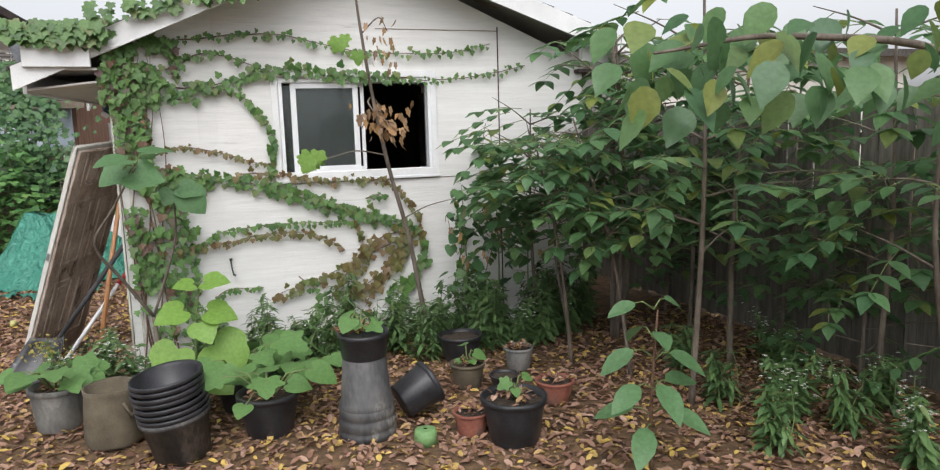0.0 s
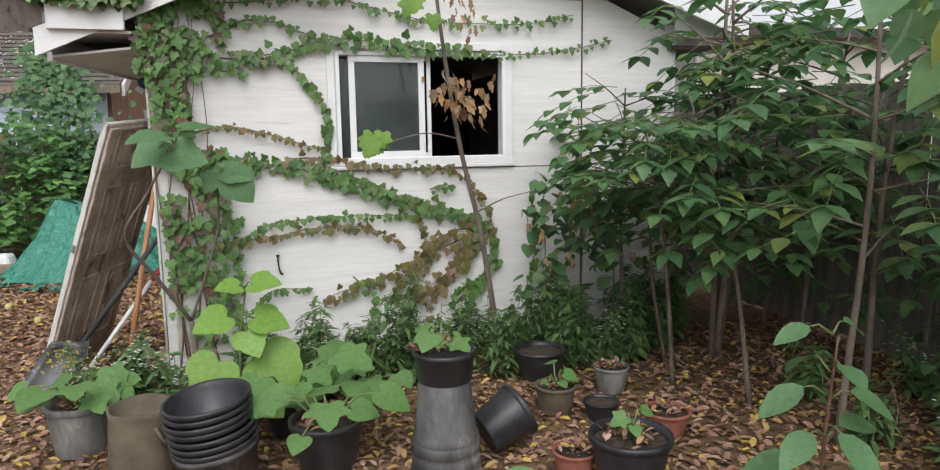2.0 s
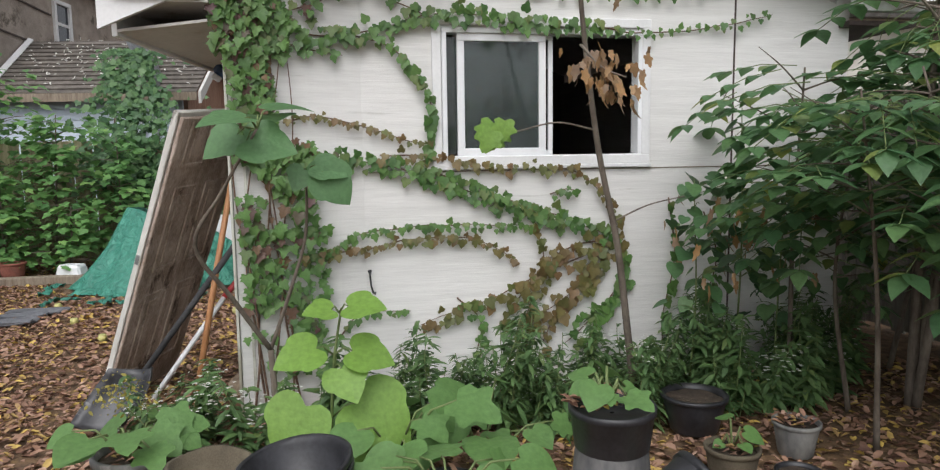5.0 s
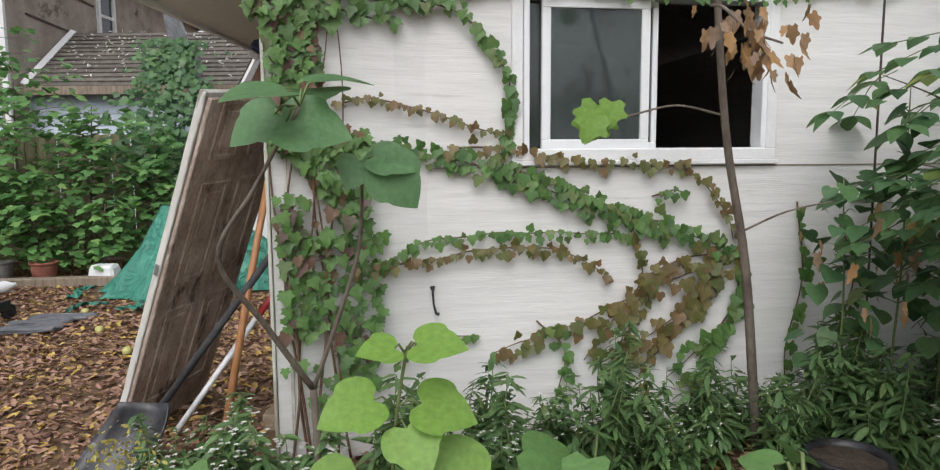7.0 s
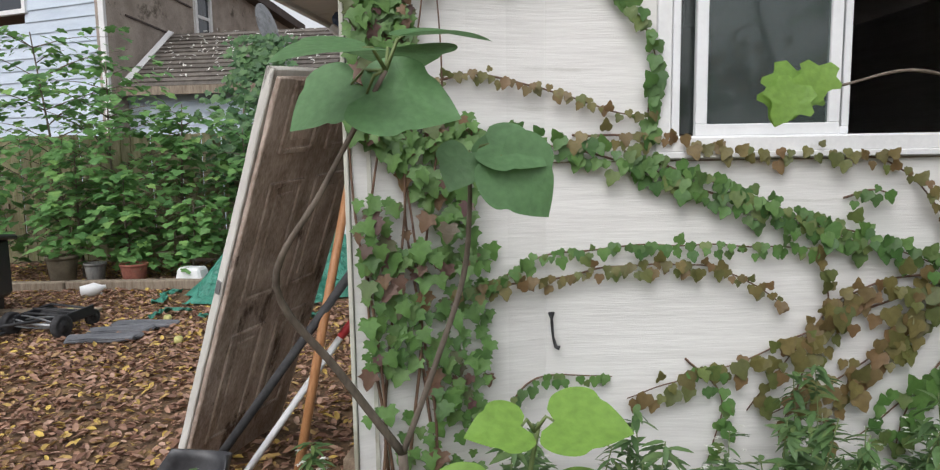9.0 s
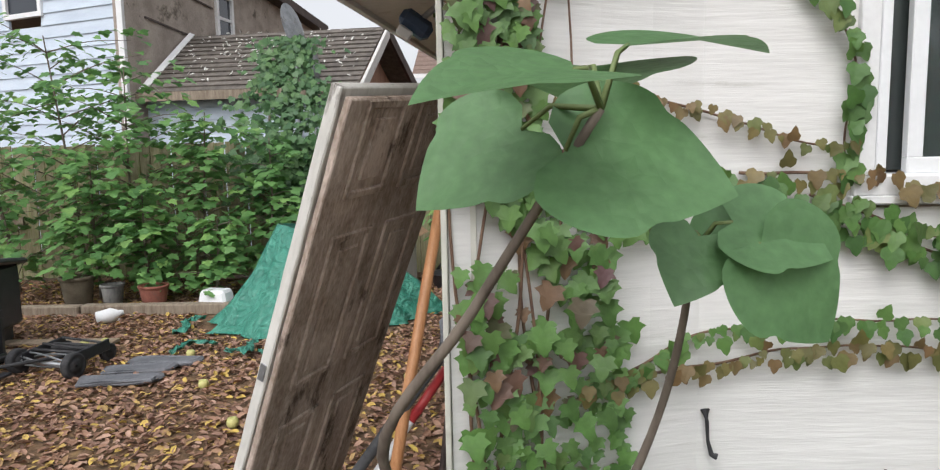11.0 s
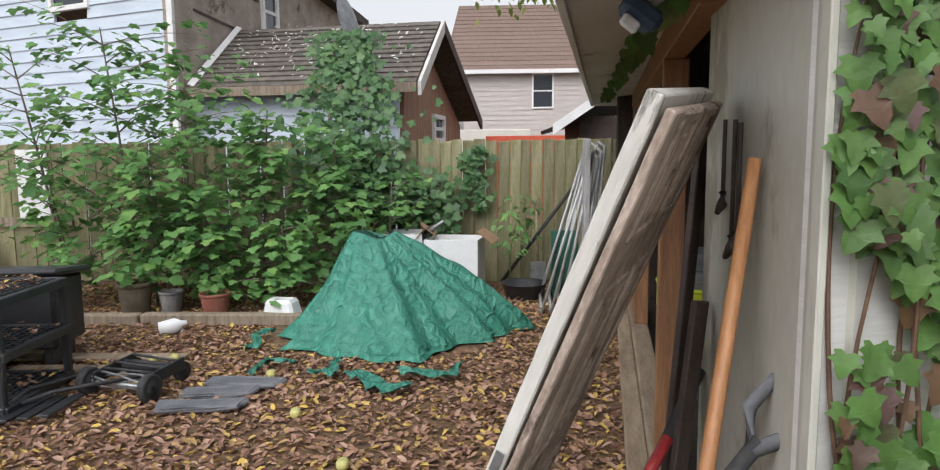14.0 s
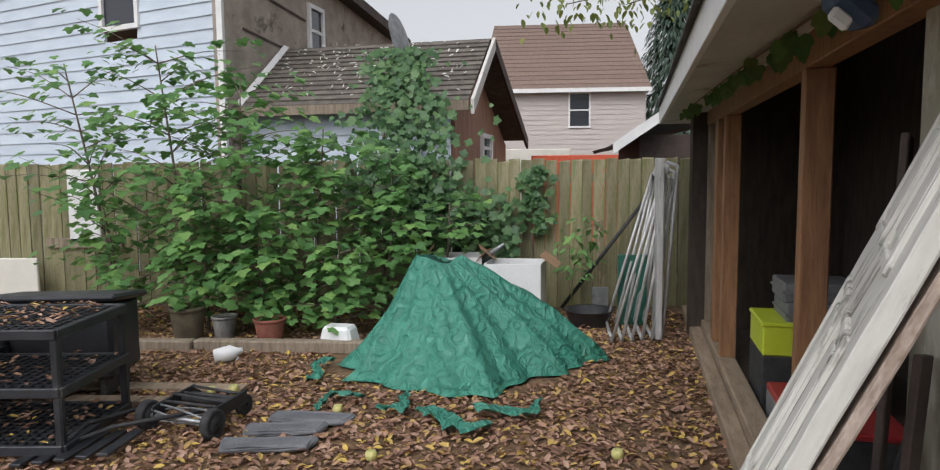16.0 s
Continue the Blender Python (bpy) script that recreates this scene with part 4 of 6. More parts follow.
tube("handle", [(0.05, 0, 0.0), (0.11, 0, 0.05), (0.05, 0, 0.1)], 0.012, WHITEPL, jug)

# bed edging of laid timbers with pots behind
for i in range(2):
    tagged(box("edging_timber", (-6.6 + i * 1.64, 12.92 + 0.03 * (i % 2), -0.02), (-4.97 + i * 1.64, 13.05 + 0.03 * (i % 2), 0.095), OLDWOOD, None, 0.012), "weathered grey edging timber along the bed", "timber", "bed edging")


def flowerpot(name, at, r, h, material, label, taper_=0.75, rim=True, lean=(0, 0), fill=SOIL, n=28):
    e = empty(name, pose(at[0], at[1], at[2], lean[0], lean[1], rnd.uniform(0, 360)), label, "plant pot")
    rb = r * taper_
    prof = [(0.005, 0.004), (rb * 0.96, 0.0), (rb, 0.006), (r * 0.97, h * 0.86)]
    prof += [(r * 0.97, h * 0.87), (r * 1.04, h * 0.88), (r * 1.05, h * 0.99), (r * 1.02, h)] if rim else [(r, h)]
    prof += [(r * 0.95, h), (r * 0.9, h * 0.86)]
    lathe("wall", prof, material, e, n, "", 0.006)
    if fill:
        vs = [(0, 0, h * 0.87)] + [(r * 0.93 * math.cos(2 * math.pi * k / 20), r * 0.93 * math.sin(2 * math.pi * k / 20), h * (0.84 + 0.03 * math.sin(k * 2.1))) for k in range(20)]
        mesh_ob("soil", vs, [(0, 1 + k, 1 + (k + 1) % 20) for k in range(20)], fill, e)
    return e


flowerpot("flower_pot", (-5.2, 13.35, 0), 0.17, 0.34, FABRIC, "dark brown pot in the bed")
flowerpot("flower_pot", (-4.85, 13.4, 0), 0.12, 0.24, GREYPOT, "grey pot in the bed")
flowerpot("flower_pot", (-4.35, 13.3, 0), 0.15, 0.24, TERRA, "terracotta pot in the bed")

# plastic shelving rack
def rack(m, label):
    e = empty("shelf_rack", m, label, "shelf", "shelf racks")
    W, D = 0.95, 0.78
    for z in (0.06, 0.4, 0.74):
        bm = bmesh.new()
        for y in (-D / 2, D / 2):
            box_bm(W, 0.03, 0.06, (0, y, z), 0.006, bm=bm)
        for x in (-W / 2, W / 2):
            box_bm(0.03, D, 0.06, (x, 0, z), 0.006, bm=bm)
        sh = part("shelf", bm, BLACKRES, e, "slatted black plastic shelf")
        for k in range(16):
            part("slat", box_bm(0.012, D, 0.02, (-W / 2 + W * (k + 0.5) / 16, 0, z + 0.015)), BLACKRES, sh)
        for k in range(13):
            part("slat", box_bm(W, 0.012, 0.02, (0, -D / 2 + D * (k + 0.5) / 13, z + 0.013)), BLACKRES, sh)
    for x in (-1, 1):
        for y in (-1, 1):
            part("leg", box_bm(0.05, 0.05, 0.77, (x * (W / 2 - 0.02), y * (D / 2 - 0.02), 0.385), 0.01), BLACKRES, e)
    return e


r1 = rack(pose(-5.03, 10.86, 0, 0, 0, 4), "black plastic shelf rack strewn with yellow leaves")
rack(pose(-6.05, 11.05, 0, 0, 0, 2), "black plastic shelf rack strewn with yellow leaves")
grill = empty("black_bin", pose(-5.35, 11.75, 0, 0, 0, 8), "black plastic bin with sloping lid", "bin")
bm = box_bm(0.9, 0.5, 0.55, (0, 0, 0.42), 0.03)
part("body", bm, BLACKRES, grill)
part("lid", box_bm(0.98, 0.6, 0.05, (0.02, 0, 0.73), 0.02, pose(0, 0, 0, -6, 0, 0)), BLACKRES, grill)
for x in (-0.35, 0.35):
    part("foot", box_bm(0.06, 0.4, 0.15, (x, 0, 0.075), 0.01), BLACKRES, grill)
tagged(box("pale_plank", (-5.9, 11.75, 0.0), (-4.0, 11.9, 0.03), SILLWOOD, None, 0.006), "pale plank lying on the leaves", "plank", "planks")
tagged(box("pale_plank", (-5.2, 11.45, 0.0), (-4.1, 11.58, 0.03), SILLWOOD, None, 0.006), "pale plank lying on the leaves", "plank", "planks")

mower = empty("lawn_mower", pose(-4.05, 10.95, 0, 0, 0, -14), "old dark reel mower lying on the leaves", "lawn mower")
def wheel(parent, at, r, w):
    e = lathe("wheel", [(0.01, -w / 2), (r * 0.55, -w / 2), (r * 0.6, -w * 0.3), (r * 0.8, -w * 0.5), (r, -w * 0.4), (r, w * 0.4), (r * 0.8, w * 0.5), (r * 0.6, w * 0.3), (r * 0.55, w / 2), (0.01, w / 2)], RUBBER, parent, 20)
    e.matrix_basis = pose(*at, 0, 90, 0)
    return e


wheel(mower, (0.24, 0.0, 0.09), 0.095, 0.06)
wheel(mower, (-0.28, 0.02, 0.09), 0.095, 0.06)
wheel(mower, (0.16, 0.42, 0.07), 0.07, 0.05)
wheel(mower, (-0.26, 0.42, 0.07), 0.07, 0.05)
part("deck", box_bm(0.38, 0.14, 0.035, (-0.02, 0.3, 0.13), 0.012), RUBBER, mower)
for x in (-0.22, 0.2):
    part("side_plate", box_bm(0.018, 0.4, 0.09, (x, 0.2, 0.13), 0.006, pose(0, 0, 0, 4, 0, 0)), BLACKRES, mower)
for k in range(4):
    tube("tie_rod", [(-0.22, 0.1 + 0.09 * k, 0.16 + 0.02 * (k % 2)), (0.2, 0.12 + 0.09 * k, 0.15)], 0.011, RUBBER, mower, 6)
tube("axle", [(-0.28, 0.02, 0.09), (0.24, 0, 0.09)], 0.015, GREYMETAL, mower)
for k in range(5):
    t = 2 * math.pi * k / 5
    tube("blade", [(-0.24, 0.05 + 0.05 * math.cos(t + i * 0.3), 0.1 + 0.05 * math.sin(t)) if i == 0 else (-0.24 + 0.09 * i, 0.05 + 0.05 * math.cos(t + i * 0.35), 0.1 + 0.05 * math.sin(t + i * 0.35)) for i in range(6)], 0.008, GREYMETAL, mower, 5)
tube("handle_bar", [(-0.3, 0.1, 0.13), (-0.5, -0.25, 0.1), (-0.45, -0.5, 0.05)], 0.014, RUBBER, mower)
tube("handle_bar", [(0.1, 0.1, 0.13), (-0.3, -0.25, 0.1), (-0.45, -0.5, 0.05)], 0.014, RUBBER, mower)
slats = empty("slat_pile", None, "pile of loose black plastic slats on the leaves", "slats")
for k in range(5):
    (box("slat", (-4.75 + 0.11 * k, 10.35 + 0.03 * k, 0.02 + 0.006 * k), (-4.68 + 0.11 * k, 10.85, 0.04 + 0.006 * k), BLACKRES, slats, 0.004))

mat = empty("grey_slab", None, "grey slate-like stepping mat half hidden by leaves", "mat", "stepping mats")
for (mx, my, sx, sy, a) in ((-3.4, 11.0, 0.52, 0.16, 4), (-3.3, 11.2, 0.56, 0.17, -6), (-3.42, 10.75, 0.58, 0.17, 5)):
    bm = box_bm(sx, sy, 0.035, (0, 0, 0.02), 0.012)
    bmesh.ops.subdivide_edges(bm, edges=bm.edges[:], cuts=2)
    for v in bm.verts:
        v.co += Vector((0.06 * noise.noise(v.co * 7 + Vector((mx, my, 0))), 0.06 * noise.noise(v.co * 5 + Vector((my, mx, 3))), 0.02 * noise.noise(v.co * 9)))
    o = part("slab", bm, MATGREY, mat)
    o.matrix_world = pose(mx, my, 0.0, 0, 0, a)

for (ax, ay) in ((-3.15, 11.35), (-4.2, 11.7), (-4.05, 11.75), (-2.75, 10.6), (-1.35, 10.7), (-4.9, 10.9), (-3.8, 9.6), (-3.5, 9.1), (-1.65, 5.5), (-2.3, 9.9)):
    o = lathe("apple", [(0.002, -0.028), (0.02, -0.032), (0.034, -0.012), (0.036, 0.008), (0.026, 0.03), (0.01, 0.03), (0.002, 0.024)], APPLE, None, 14)
    o.location = (ax, ay, 0.035)
    tagged(o, "fallen yellow-green apple on the leaf litter", "apple", "fallen apples")

# window screens and rods leaning at the shed's far end
for i in range(6):
    e = empty("window_screen", None, "dull aluminium screen frame leaning at the shed", "window screen", "leaning screens")
    b0 = Vector((-1.05 + 0.1 * i, 13.45 + 0.03 * i, 0.01))
    t0 = Vector((-0.55 + 0.035 * i, 13.75 + 0.02 * i, 1.55 + 0.06 * (i % 3)))
    d2 = Vector((0.02, 0.62, 0.05))
    tube("frame_bar", [b0, t0], 0.018, ALU, e, 4)
    tube("frame_bar", [b0 + d2, t0 + d2], 0.018, ALU, e, 4)
    tube("frame_bar", [t0, t0 + d2], 0.018, ALU, e, 4)
    tube("frame_bar", [b0, b0 + d2], 0.018, ALU, e, 4)
tagged(box("aluminium_panel", (-0.62, 13.55, 0), (-0.56, 13.75, 1.75), ALU, None, 0.006), "grey aluminium panel standing at the shed", "panel")
tagged(box("green_board", (-0.9, 14.2, 0), (-0.6, 14.25, 0.75), DGREEN, None, 0.01), "dark green board behind the screens", "board")
tagged(tube("black_pole", [(-1.45, 15.0, 0.02), (-0.35, 14.95, 1.5)], 0.022, RUBBER), "black pole leaning at the fence", "pole")
sp = empty("garden_spade", None, "spade with pale handle standing at the fence", "spade")
tube("shaft", [(-1.0, 15.0, 0.15), (-1.02, 15.06, 0.95)], 0.017, SILLWOOD, sp)
bm = box_bm(0.19, 0.015, 0.27, (-1.0, 14.99, 0.14), 0.005)
part("blade", bm, GREYMETAL, sp)
tube("grip", [(-1.02, 15.06, 0.93), (-1.07, 15.06, 1.0), (-1.06, 15.06, 1.05), (-0.98, 15.06, 1.05), (-0.97, 15.06, 1.0), (-1.02, 15.06, 0.93)], 0.013, SILLWOOD, sp)

# ---- inside the shed ----
def shed_box(name, o, a, z, so, sa, sz, material, label, cat, extra=None):
    e = empty(name, SIDE @ Matrix.Translation((o, a, z)), label, cat)
    part("body", box_bm(so, sa, sz, (0, 0, sz / 2), 0.01), material, e)
    if extra:
        for nm, args, mt in extra:
            part(nm, box_bm(*args), mt, e)
    return e


shed_box("tool_carton", 0.32, 3.75, 0.06, 0.34, 0.5, 0.36, RUBBER, "dark carton on the shed floor", "box")
shed_box("lime_box", 0.32, 3.75, 0.42, 0.34, 0.5, 0.2, LIME, "lime green tool box on a carton", "box", [("lid", (0.36, 0.52, 0.03, (0, 0, 0.21), 0.008), LIME)])
shed_box("cardboard_box", 0.68, 3.7, 0.06, 0.34, 0.4, 0.3, RUBBER, "dark printed carton on the floor", "box", [("label_bar", (0.2, 0.004, 0.05, (-0.02, -0.203, 0.2), 0), LIME), ("label_bar", (0.14, 0.004, 0.02, (-0.02, -0.203, 0.14), 0), REDPAINT)])
shed_box("cardboard_box", 0.68, 3.7, 0.36, 0.34, 0.4, 0.25, CARD, "plain brown cardboard box on a carton", "box")
shed_box("tool_case", 0.55, 3.75, 0.62, 0.5, 0.45, 0.14, GREYCASE, "grey plastic tool case", "case", [("rib", (0.52, 0.47, 0.02, (0, 0, 0.07), 0.004), GREYCASE), ("handle", (0.14, 0.03, 0.03, (0, -0.24, 0.08), 0.006), RUBBER)])
shed_box("tool_case", 0.52, 3.8, 0.76, 0.46, 0.42, 0.13, GREYCASE, "grey plastic tool case", "case", [("rib", (0.48, 0.44, 0.02, (0, 0, 0.07), 0.004), GREYCASE)])
shed_box("toolbox", 0.3, 3.1, 0.06, 0.3, 0.45, 0.2, GREYCASE, "grey toolbox with red lid", "toolbox", [("lid", (0.3, 0.45, 0.05, (0, 0, 0.22), 0.01), REDPAINT), ("latch", (0.05, 0.02, 0.06, (0, -0.23, 0.19), 0.004), RUBBER)])
shed_box("toolbox", 0.5, 2.6, 0.06, 0.35, 0.4, 0.24, RUBBER, "black toolbox with a red lid", "toolbox", [("lid", (0.36, 0.41, 0.04, (0, 0, 0.25), 0.01), REDPAINT)])
shed_box("white_bucket", 0.3, 1.2, 0.06, 0.22, 0.22, 0.26, WHITEPL, "white plastic container on the floor", "container")

# eave lamp and tools by the corner
lamp = empty("eave_lamp", None, "navy blue outdoor lamp fixed under the eave", "lamp")
lp = side(-0.16, 0.66, 2.05)
part("housing", box_bm(0.13, 0.09, 0.07, lp, 0.02, pose(0, 0, 0, 0, 35, 10)), BLUELAMP, lamp)
part("lens", box_bm(0.06, 0.02, 0.04, lp + Vector((-0.04, -0.04, -0.035)), 0.008, pose(0, 0, 0, 0, 35, 10)), WHITEPL, lamp, "clear plastic lens")
tube("bracket", [lp, side(0.0, 0.62, 2.16)], 0.012, GREYMETAL, lamp)


def snow_shovel():
    e = empty("snow_shovel", None, "snow shovel with dark handle and scuffed grey scoop", "shovel")
    b0, t0 = Vector((-1.58, 7.9, 0.15)), Vector((-0.93, 7.95, 1.02))
    tube("shaft", [b0, b0.lerp(t0, 0.5), t0], 0.018, RUBBER, e)
    d = (t0 - b0).normalized()
    u = d.cross(Vector((0, 1, 0.2))).normalized()
    w = Vector((0.75, -0.6, -0.2)).normalized()
    tube("grip", [t0 - d * 0.03, t0 + w * 0.06 + d * 0.06, t0 + w * 0.055 + d * 0.14, t0 - w * 0.055 + d * 0.14, t0 - w * 0.06 + d * 0.06, t0 - d * 0.03], 0.017, MATGREY, e, 8, "grey D-shaped grip")
    c0, across, down = b0 + Vector((0.16, -0.1, 0.2)), Vector((0.85, -0.5, 0.12)).normalized(), Vector((-0.3, -0.18, -0.85)).normalized()
    out = across.cross(down).normalized()
    if out.y > 0:
        out.negate()
    vs, fs = [], []
    for i in range(10):
        for k in range(13):
            g, u_ = i / 9, k / 6 - 1
            c = c0 + across * (0.2 * u_ * (0.75 + 0.25 * math.sin(2.6 * g))) + down * (0.36 * g * (1 - 0.12 * u_ * u_)) + out * (0.12 * u_ * u_ + 0.1 * g * g)
            vs.append(Vector((c.x, c.y, max(0.015, c.z))))
    for i in range(9):
        for k in range(12):
            a_ = i * 13 + k
            fs.append((a_, a_ + 1, a_ + 14, a_ + 13))
    ob = mesh_ob("scoop", vs, fs, SCOOP, e, "scuffed dark scoop", True)
    m = ob.modifiers.new("thick", "SOLIDIFY")
    m.thickness = 0.006


snow_shovel()
rs = empty("red_handled_tool", None, "long tool with red and white handle leaning at the shed", "garden tool")
tube("shaft", [(-1.5, 8.2, 0.05), (-1.1, 8.46, 0.6)], 0.016, WHITEPL, rs)
tube("sleeve", [(-1.1, 8.46, 0.6), (-0.97, 8.57, 0.76)], 0.019, REDPAINT, rs, 8, "red sleeve")
tube("end", [(-0.97, 8.57, 0.76), (-0.84, 8.71, 0.93)], 0.02, RUBBER, rs, 8, "black end")
tagged(tube("wooden_pole", [(-1.2, 7.76, 0.0), (-1.06, 7.94, 0.82), (-0.91, 8.1, 1.62)], [0.019, 0.018, 0.016], HANDLE, None, 10), "orange-brown wooden tool handle leaning at the shed corner", "tool handle")
for pb, pt, wd in (((-1.0, 8.62, 0.0), (-0.8, 8.88, 1.74), 0.075), ((-1.02, 8.5, 0.0), (-0.87, 8.62, 1.18), 0.07)):
    pb, pt = Vector(pb), Vector(pt)
    pl = part("dark_plank", box_bm(0.022, wd, (pt - pb).length, (0, 0, (pt - pb).length / 2), 0.004), DARKTRIM, None)
    pl.matrix_world = Matrix.Translation(pb) @ (pt - pb).to_track_quat("Z", "Y").to_matrix().to_4x4()
    tagged(pl, "dark weathered plank leaning in the shed opening", "plank", "leaning planks")
for z0, z1, a in ((1.41, 1.72, 0.42), (1.52, 1.725, 0.54), (1.43, 1.71, 0.36)):
    h = empty("hanging_tool", None, "thin rusty tool hanging on the side wall", "tool", "hanging tools")
    p0, p1 = Vector((-0.885 + 0.0976 * (a - 0.2), 7.96 + a, z1)), Vector((-0.885 + 0.0976 * (a - 0.2), 7.96 + a, z0))
    tube("rod", [p0, p1], 0.006, DARKTRIM, h)
    tube("hook", [p1, p1 + Vector((-0.005, -0.015, -0.03)), p1 + Vector((-0.01, 0.015, -0.06))], [0.012, 0.016, 0.008], DARKTRIM, h)
bk = empty("wall_bracket", None, "small black iron hook on the white wall", "hook")
tube("hook", [(-0.18, 7.99, 0.81), (-0.18, 7.97, 0.78), (-0.175, 7.975, 0.72), (-0.165, 7.97, 0.68), (-0.15, 7.965, 0.675)], [0.014, 0.006, 0.005, 0.008, 0.01], RUBBER, bk)

# ---- pots in front of the white wall ----
def stack(name, at, r, h, count, label, lean=(0, 0), top_fill=None):
    """Nested pots: one lower wall and a pile of rims."""
    e = empty(name, pose(at[0], at[1], at[2], lean[0], lean[1], 0), label, "plant pots")
    p = lathe("pot", [(0.01, 0), (r * 0.8, 0), (r * 0.97, h), (r * 1.04, h), (r * 1.05, h + 0.03), (r, h + 0.03)], DUSTPOT, e, 30, "dusty lower pot", 0.004)
    for k in range(1, count):
        z = h + 0.033 * k
        q = lathe("pot_rim", [(r * 0.95, z - 0.01), (r * 1.03, z), (r * 1.06, z + 0.006), (r * 1.06, z + 0.022), (r * 1.02, z + 0.027), (r * 0.98, z + 0.02)], BLACKPOT, e, 30, "", 0.004)
        q.location = (rnd.uniform(-0.006, 0.006), rnd.uniform(-0.006, 0.006), 0)
    zt = h + 0.033 * (count - 1) + 0.02
    lathe("inner_pot", [(r * 1.0, zt), (r * 0.93, zt - 0.02), (r * 0.8, zt - 0.2), (0.01, zt - 0.21)], BLACKPOT, e, 30)
    return e


stack("pot_stack", (-0.48, 6.12, 0.0), 0.185, 0.24, 8, "leaning stack of nested black nursery pots", (3, -7))
sA = empty("tall_pot_stack", pose(0.55, 6.0, 0) @ Matrix.Diagonal((0.84, 0.84, 0.97, 1)), "tall stack of upturned black pots with a planted pot on top", "plant pots")
lathe("lower_pot", [(0.01, 0), (0.2, 0.0), (0.205, 0.05), (0.19, 0.06), (0.2, 0.07), (0.2, 0.12), (0.185, 0.13), (0.195, 0.14), (0.195, 0.19), (0.175, 0.2)], DUSTPOT, sA, 30, "", 0.004)
lathe("upturned_pot", [(0.19, 0.19), (0.192, 0.22), (0.178, 0.23), (0.15, 0.5), (0.01, 0.5)], DUSTPOT, sA, 30, "", 0.004)
lathe("top_pot", [(0.12, 0.46), (0.155, 0.5), (0.172, 0.62), (0.18, 0.625), (0.182, 0.65), (0.165, 0.65), (0.16, 0.62), (0.01, 0.62)], BLACKPOT, sA, 30)
flowerpot("nursery_pot", (-1.24, 6.85, 0), 0.165, 0.28, GREYPOT, "mud-splashed grey nursery pot holding a squash plant", 0.82)
fb = empty("felt_pot", pose(-0.88, 6.5, 0), "brown felt grow bag with sagging rim", "grow bag")
lathe("bag", [(0.01, 0), (0.165, 0.0), (0.175, 0.02), (0.17, 0.2), (0.155, 0.31), (0.16, 0.34), (0.145, 0.34), (0.14, 0.26), (0.01, 0.25)], FABRIC, fb, 30, "", 0.035)
tube("strap", [(0.08, -0.15, 0.27), (0.12, -0.19, 0.2), (0.165, -0.08, 0.25)], 0.012, FABRIC, fb)
flowerpot("nursery_pot", (0.0, 6.25, 0), 0.18, 0.26, BLACKPOT, "black nursery pot with squash and dry leaves")
tp = flowerpot("tipped_pot", (0.9, 6.12, 0.09), 0.14, 0.24, BLACKPOT, "dark brown pot tipped on its side", 0.8, True, (0, 0), None)
tp.matrix_world = pose(0.78, 6.12, 0.12, 10, 65, 20)
cup = empty("green_cup", pose(0.84, 5.75, 0.0), "small green upturned plastic cup", "cup")
lathe("cup", [(0.01, 0.085), (0.05, 0.085), (0.062, 0.08), (0.07, 0.0), (0.066, 0.0)], GREENCUP, cup, 24)
flowerpot("terracotta_pot", (1.13, 5.78, 0), 0.105, 0.14, TERRA, "small terracotta pot filled with dry leaves")
flowerpot("nursery_pot", (1.33, 5.6, 0), 0.185, 0.27, BLACKPOT, "black nursery pot filled with dry leaves")
flowerpot("terracotta_pot", (1.8, 6.05, 0), 0.125, 0.15, TERRA, "terracotta bowl pot among leaves", 0.7)
flowerpot("brown_pot", (1.36, 6.55, 0), 0.12, 0.17, FABRIC, "dark brown pot with a seedling", 0.8)
flowerpot("grey_pot", (1.83, 6.75, 0), 0.11, 0.17, GREYPOT, "grey pot among fallen leaves", 0.75)
flowerpot("small_black_pot", (1.56, 6.35, 0), 0.1, 0.12, BLACKPOT, "small black pot among leaves", 0.75)
flowerpot("nursery_pot", (1.5, 7.15, 0), 0.17, 0.2, BLACKPOT, "black nursery pot at the wall")
flowerpot("nursery_pot", (-0.15, 6.75, 0), 0.17, 0.22, BLACKPOT, "black nursery pot behind squash leaves")

# ---- ivy on the shed ----
def ivy_strand(pts, size, material, label, spread=0.035, step=0.03, group="ivy strands", dense=1):
    """A stem over the wall with leaves on both sides. pts: (x, z) on the front wall."""
    e = empty("ivy_vine", None, label, "ivy", group)
    path = smooth_path([(x, front_y(x) - 0.015, z) for x, z in pts], 8)
    path = [p + Vector((0, 0, 0.012 * noise.noise(p * 6))) for p in path]
    woody("stem", [(path, taper(len(path), 0.005, 0.0025))], STEMRED, e)
    lv = Leaves(IVYT)
    d_acc, side_ = 0.0, 1
    for a, b in zip(path, path[1:]):
        d_acc += (b - a).length
        while d_acc > step:
            d_acc -= step
            for _ in range(dense):
                side_ = -side_
                p = a + Vector((rnd.uniform(-.01, .01), -rnd.uniform(0.015, 0.05), side_ * rnd.uniform(0.1, 0.9) * spread * 0.85))
                along = Vector((rnd.uniform(-0.6, 0.6), -rnd.uniform(0.1, 0.5), -1 if rnd.random() < 0.8 else 0.6))
                up = Vector((rnd.uniform(-0.3, 0.3), -1, rnd.uniform(0.1, 0.6)))
                lv.add(p, along, up, 0.78 * size * rnd.uniform(0.55, 1.2))
    lv.make("leaves", material, e)


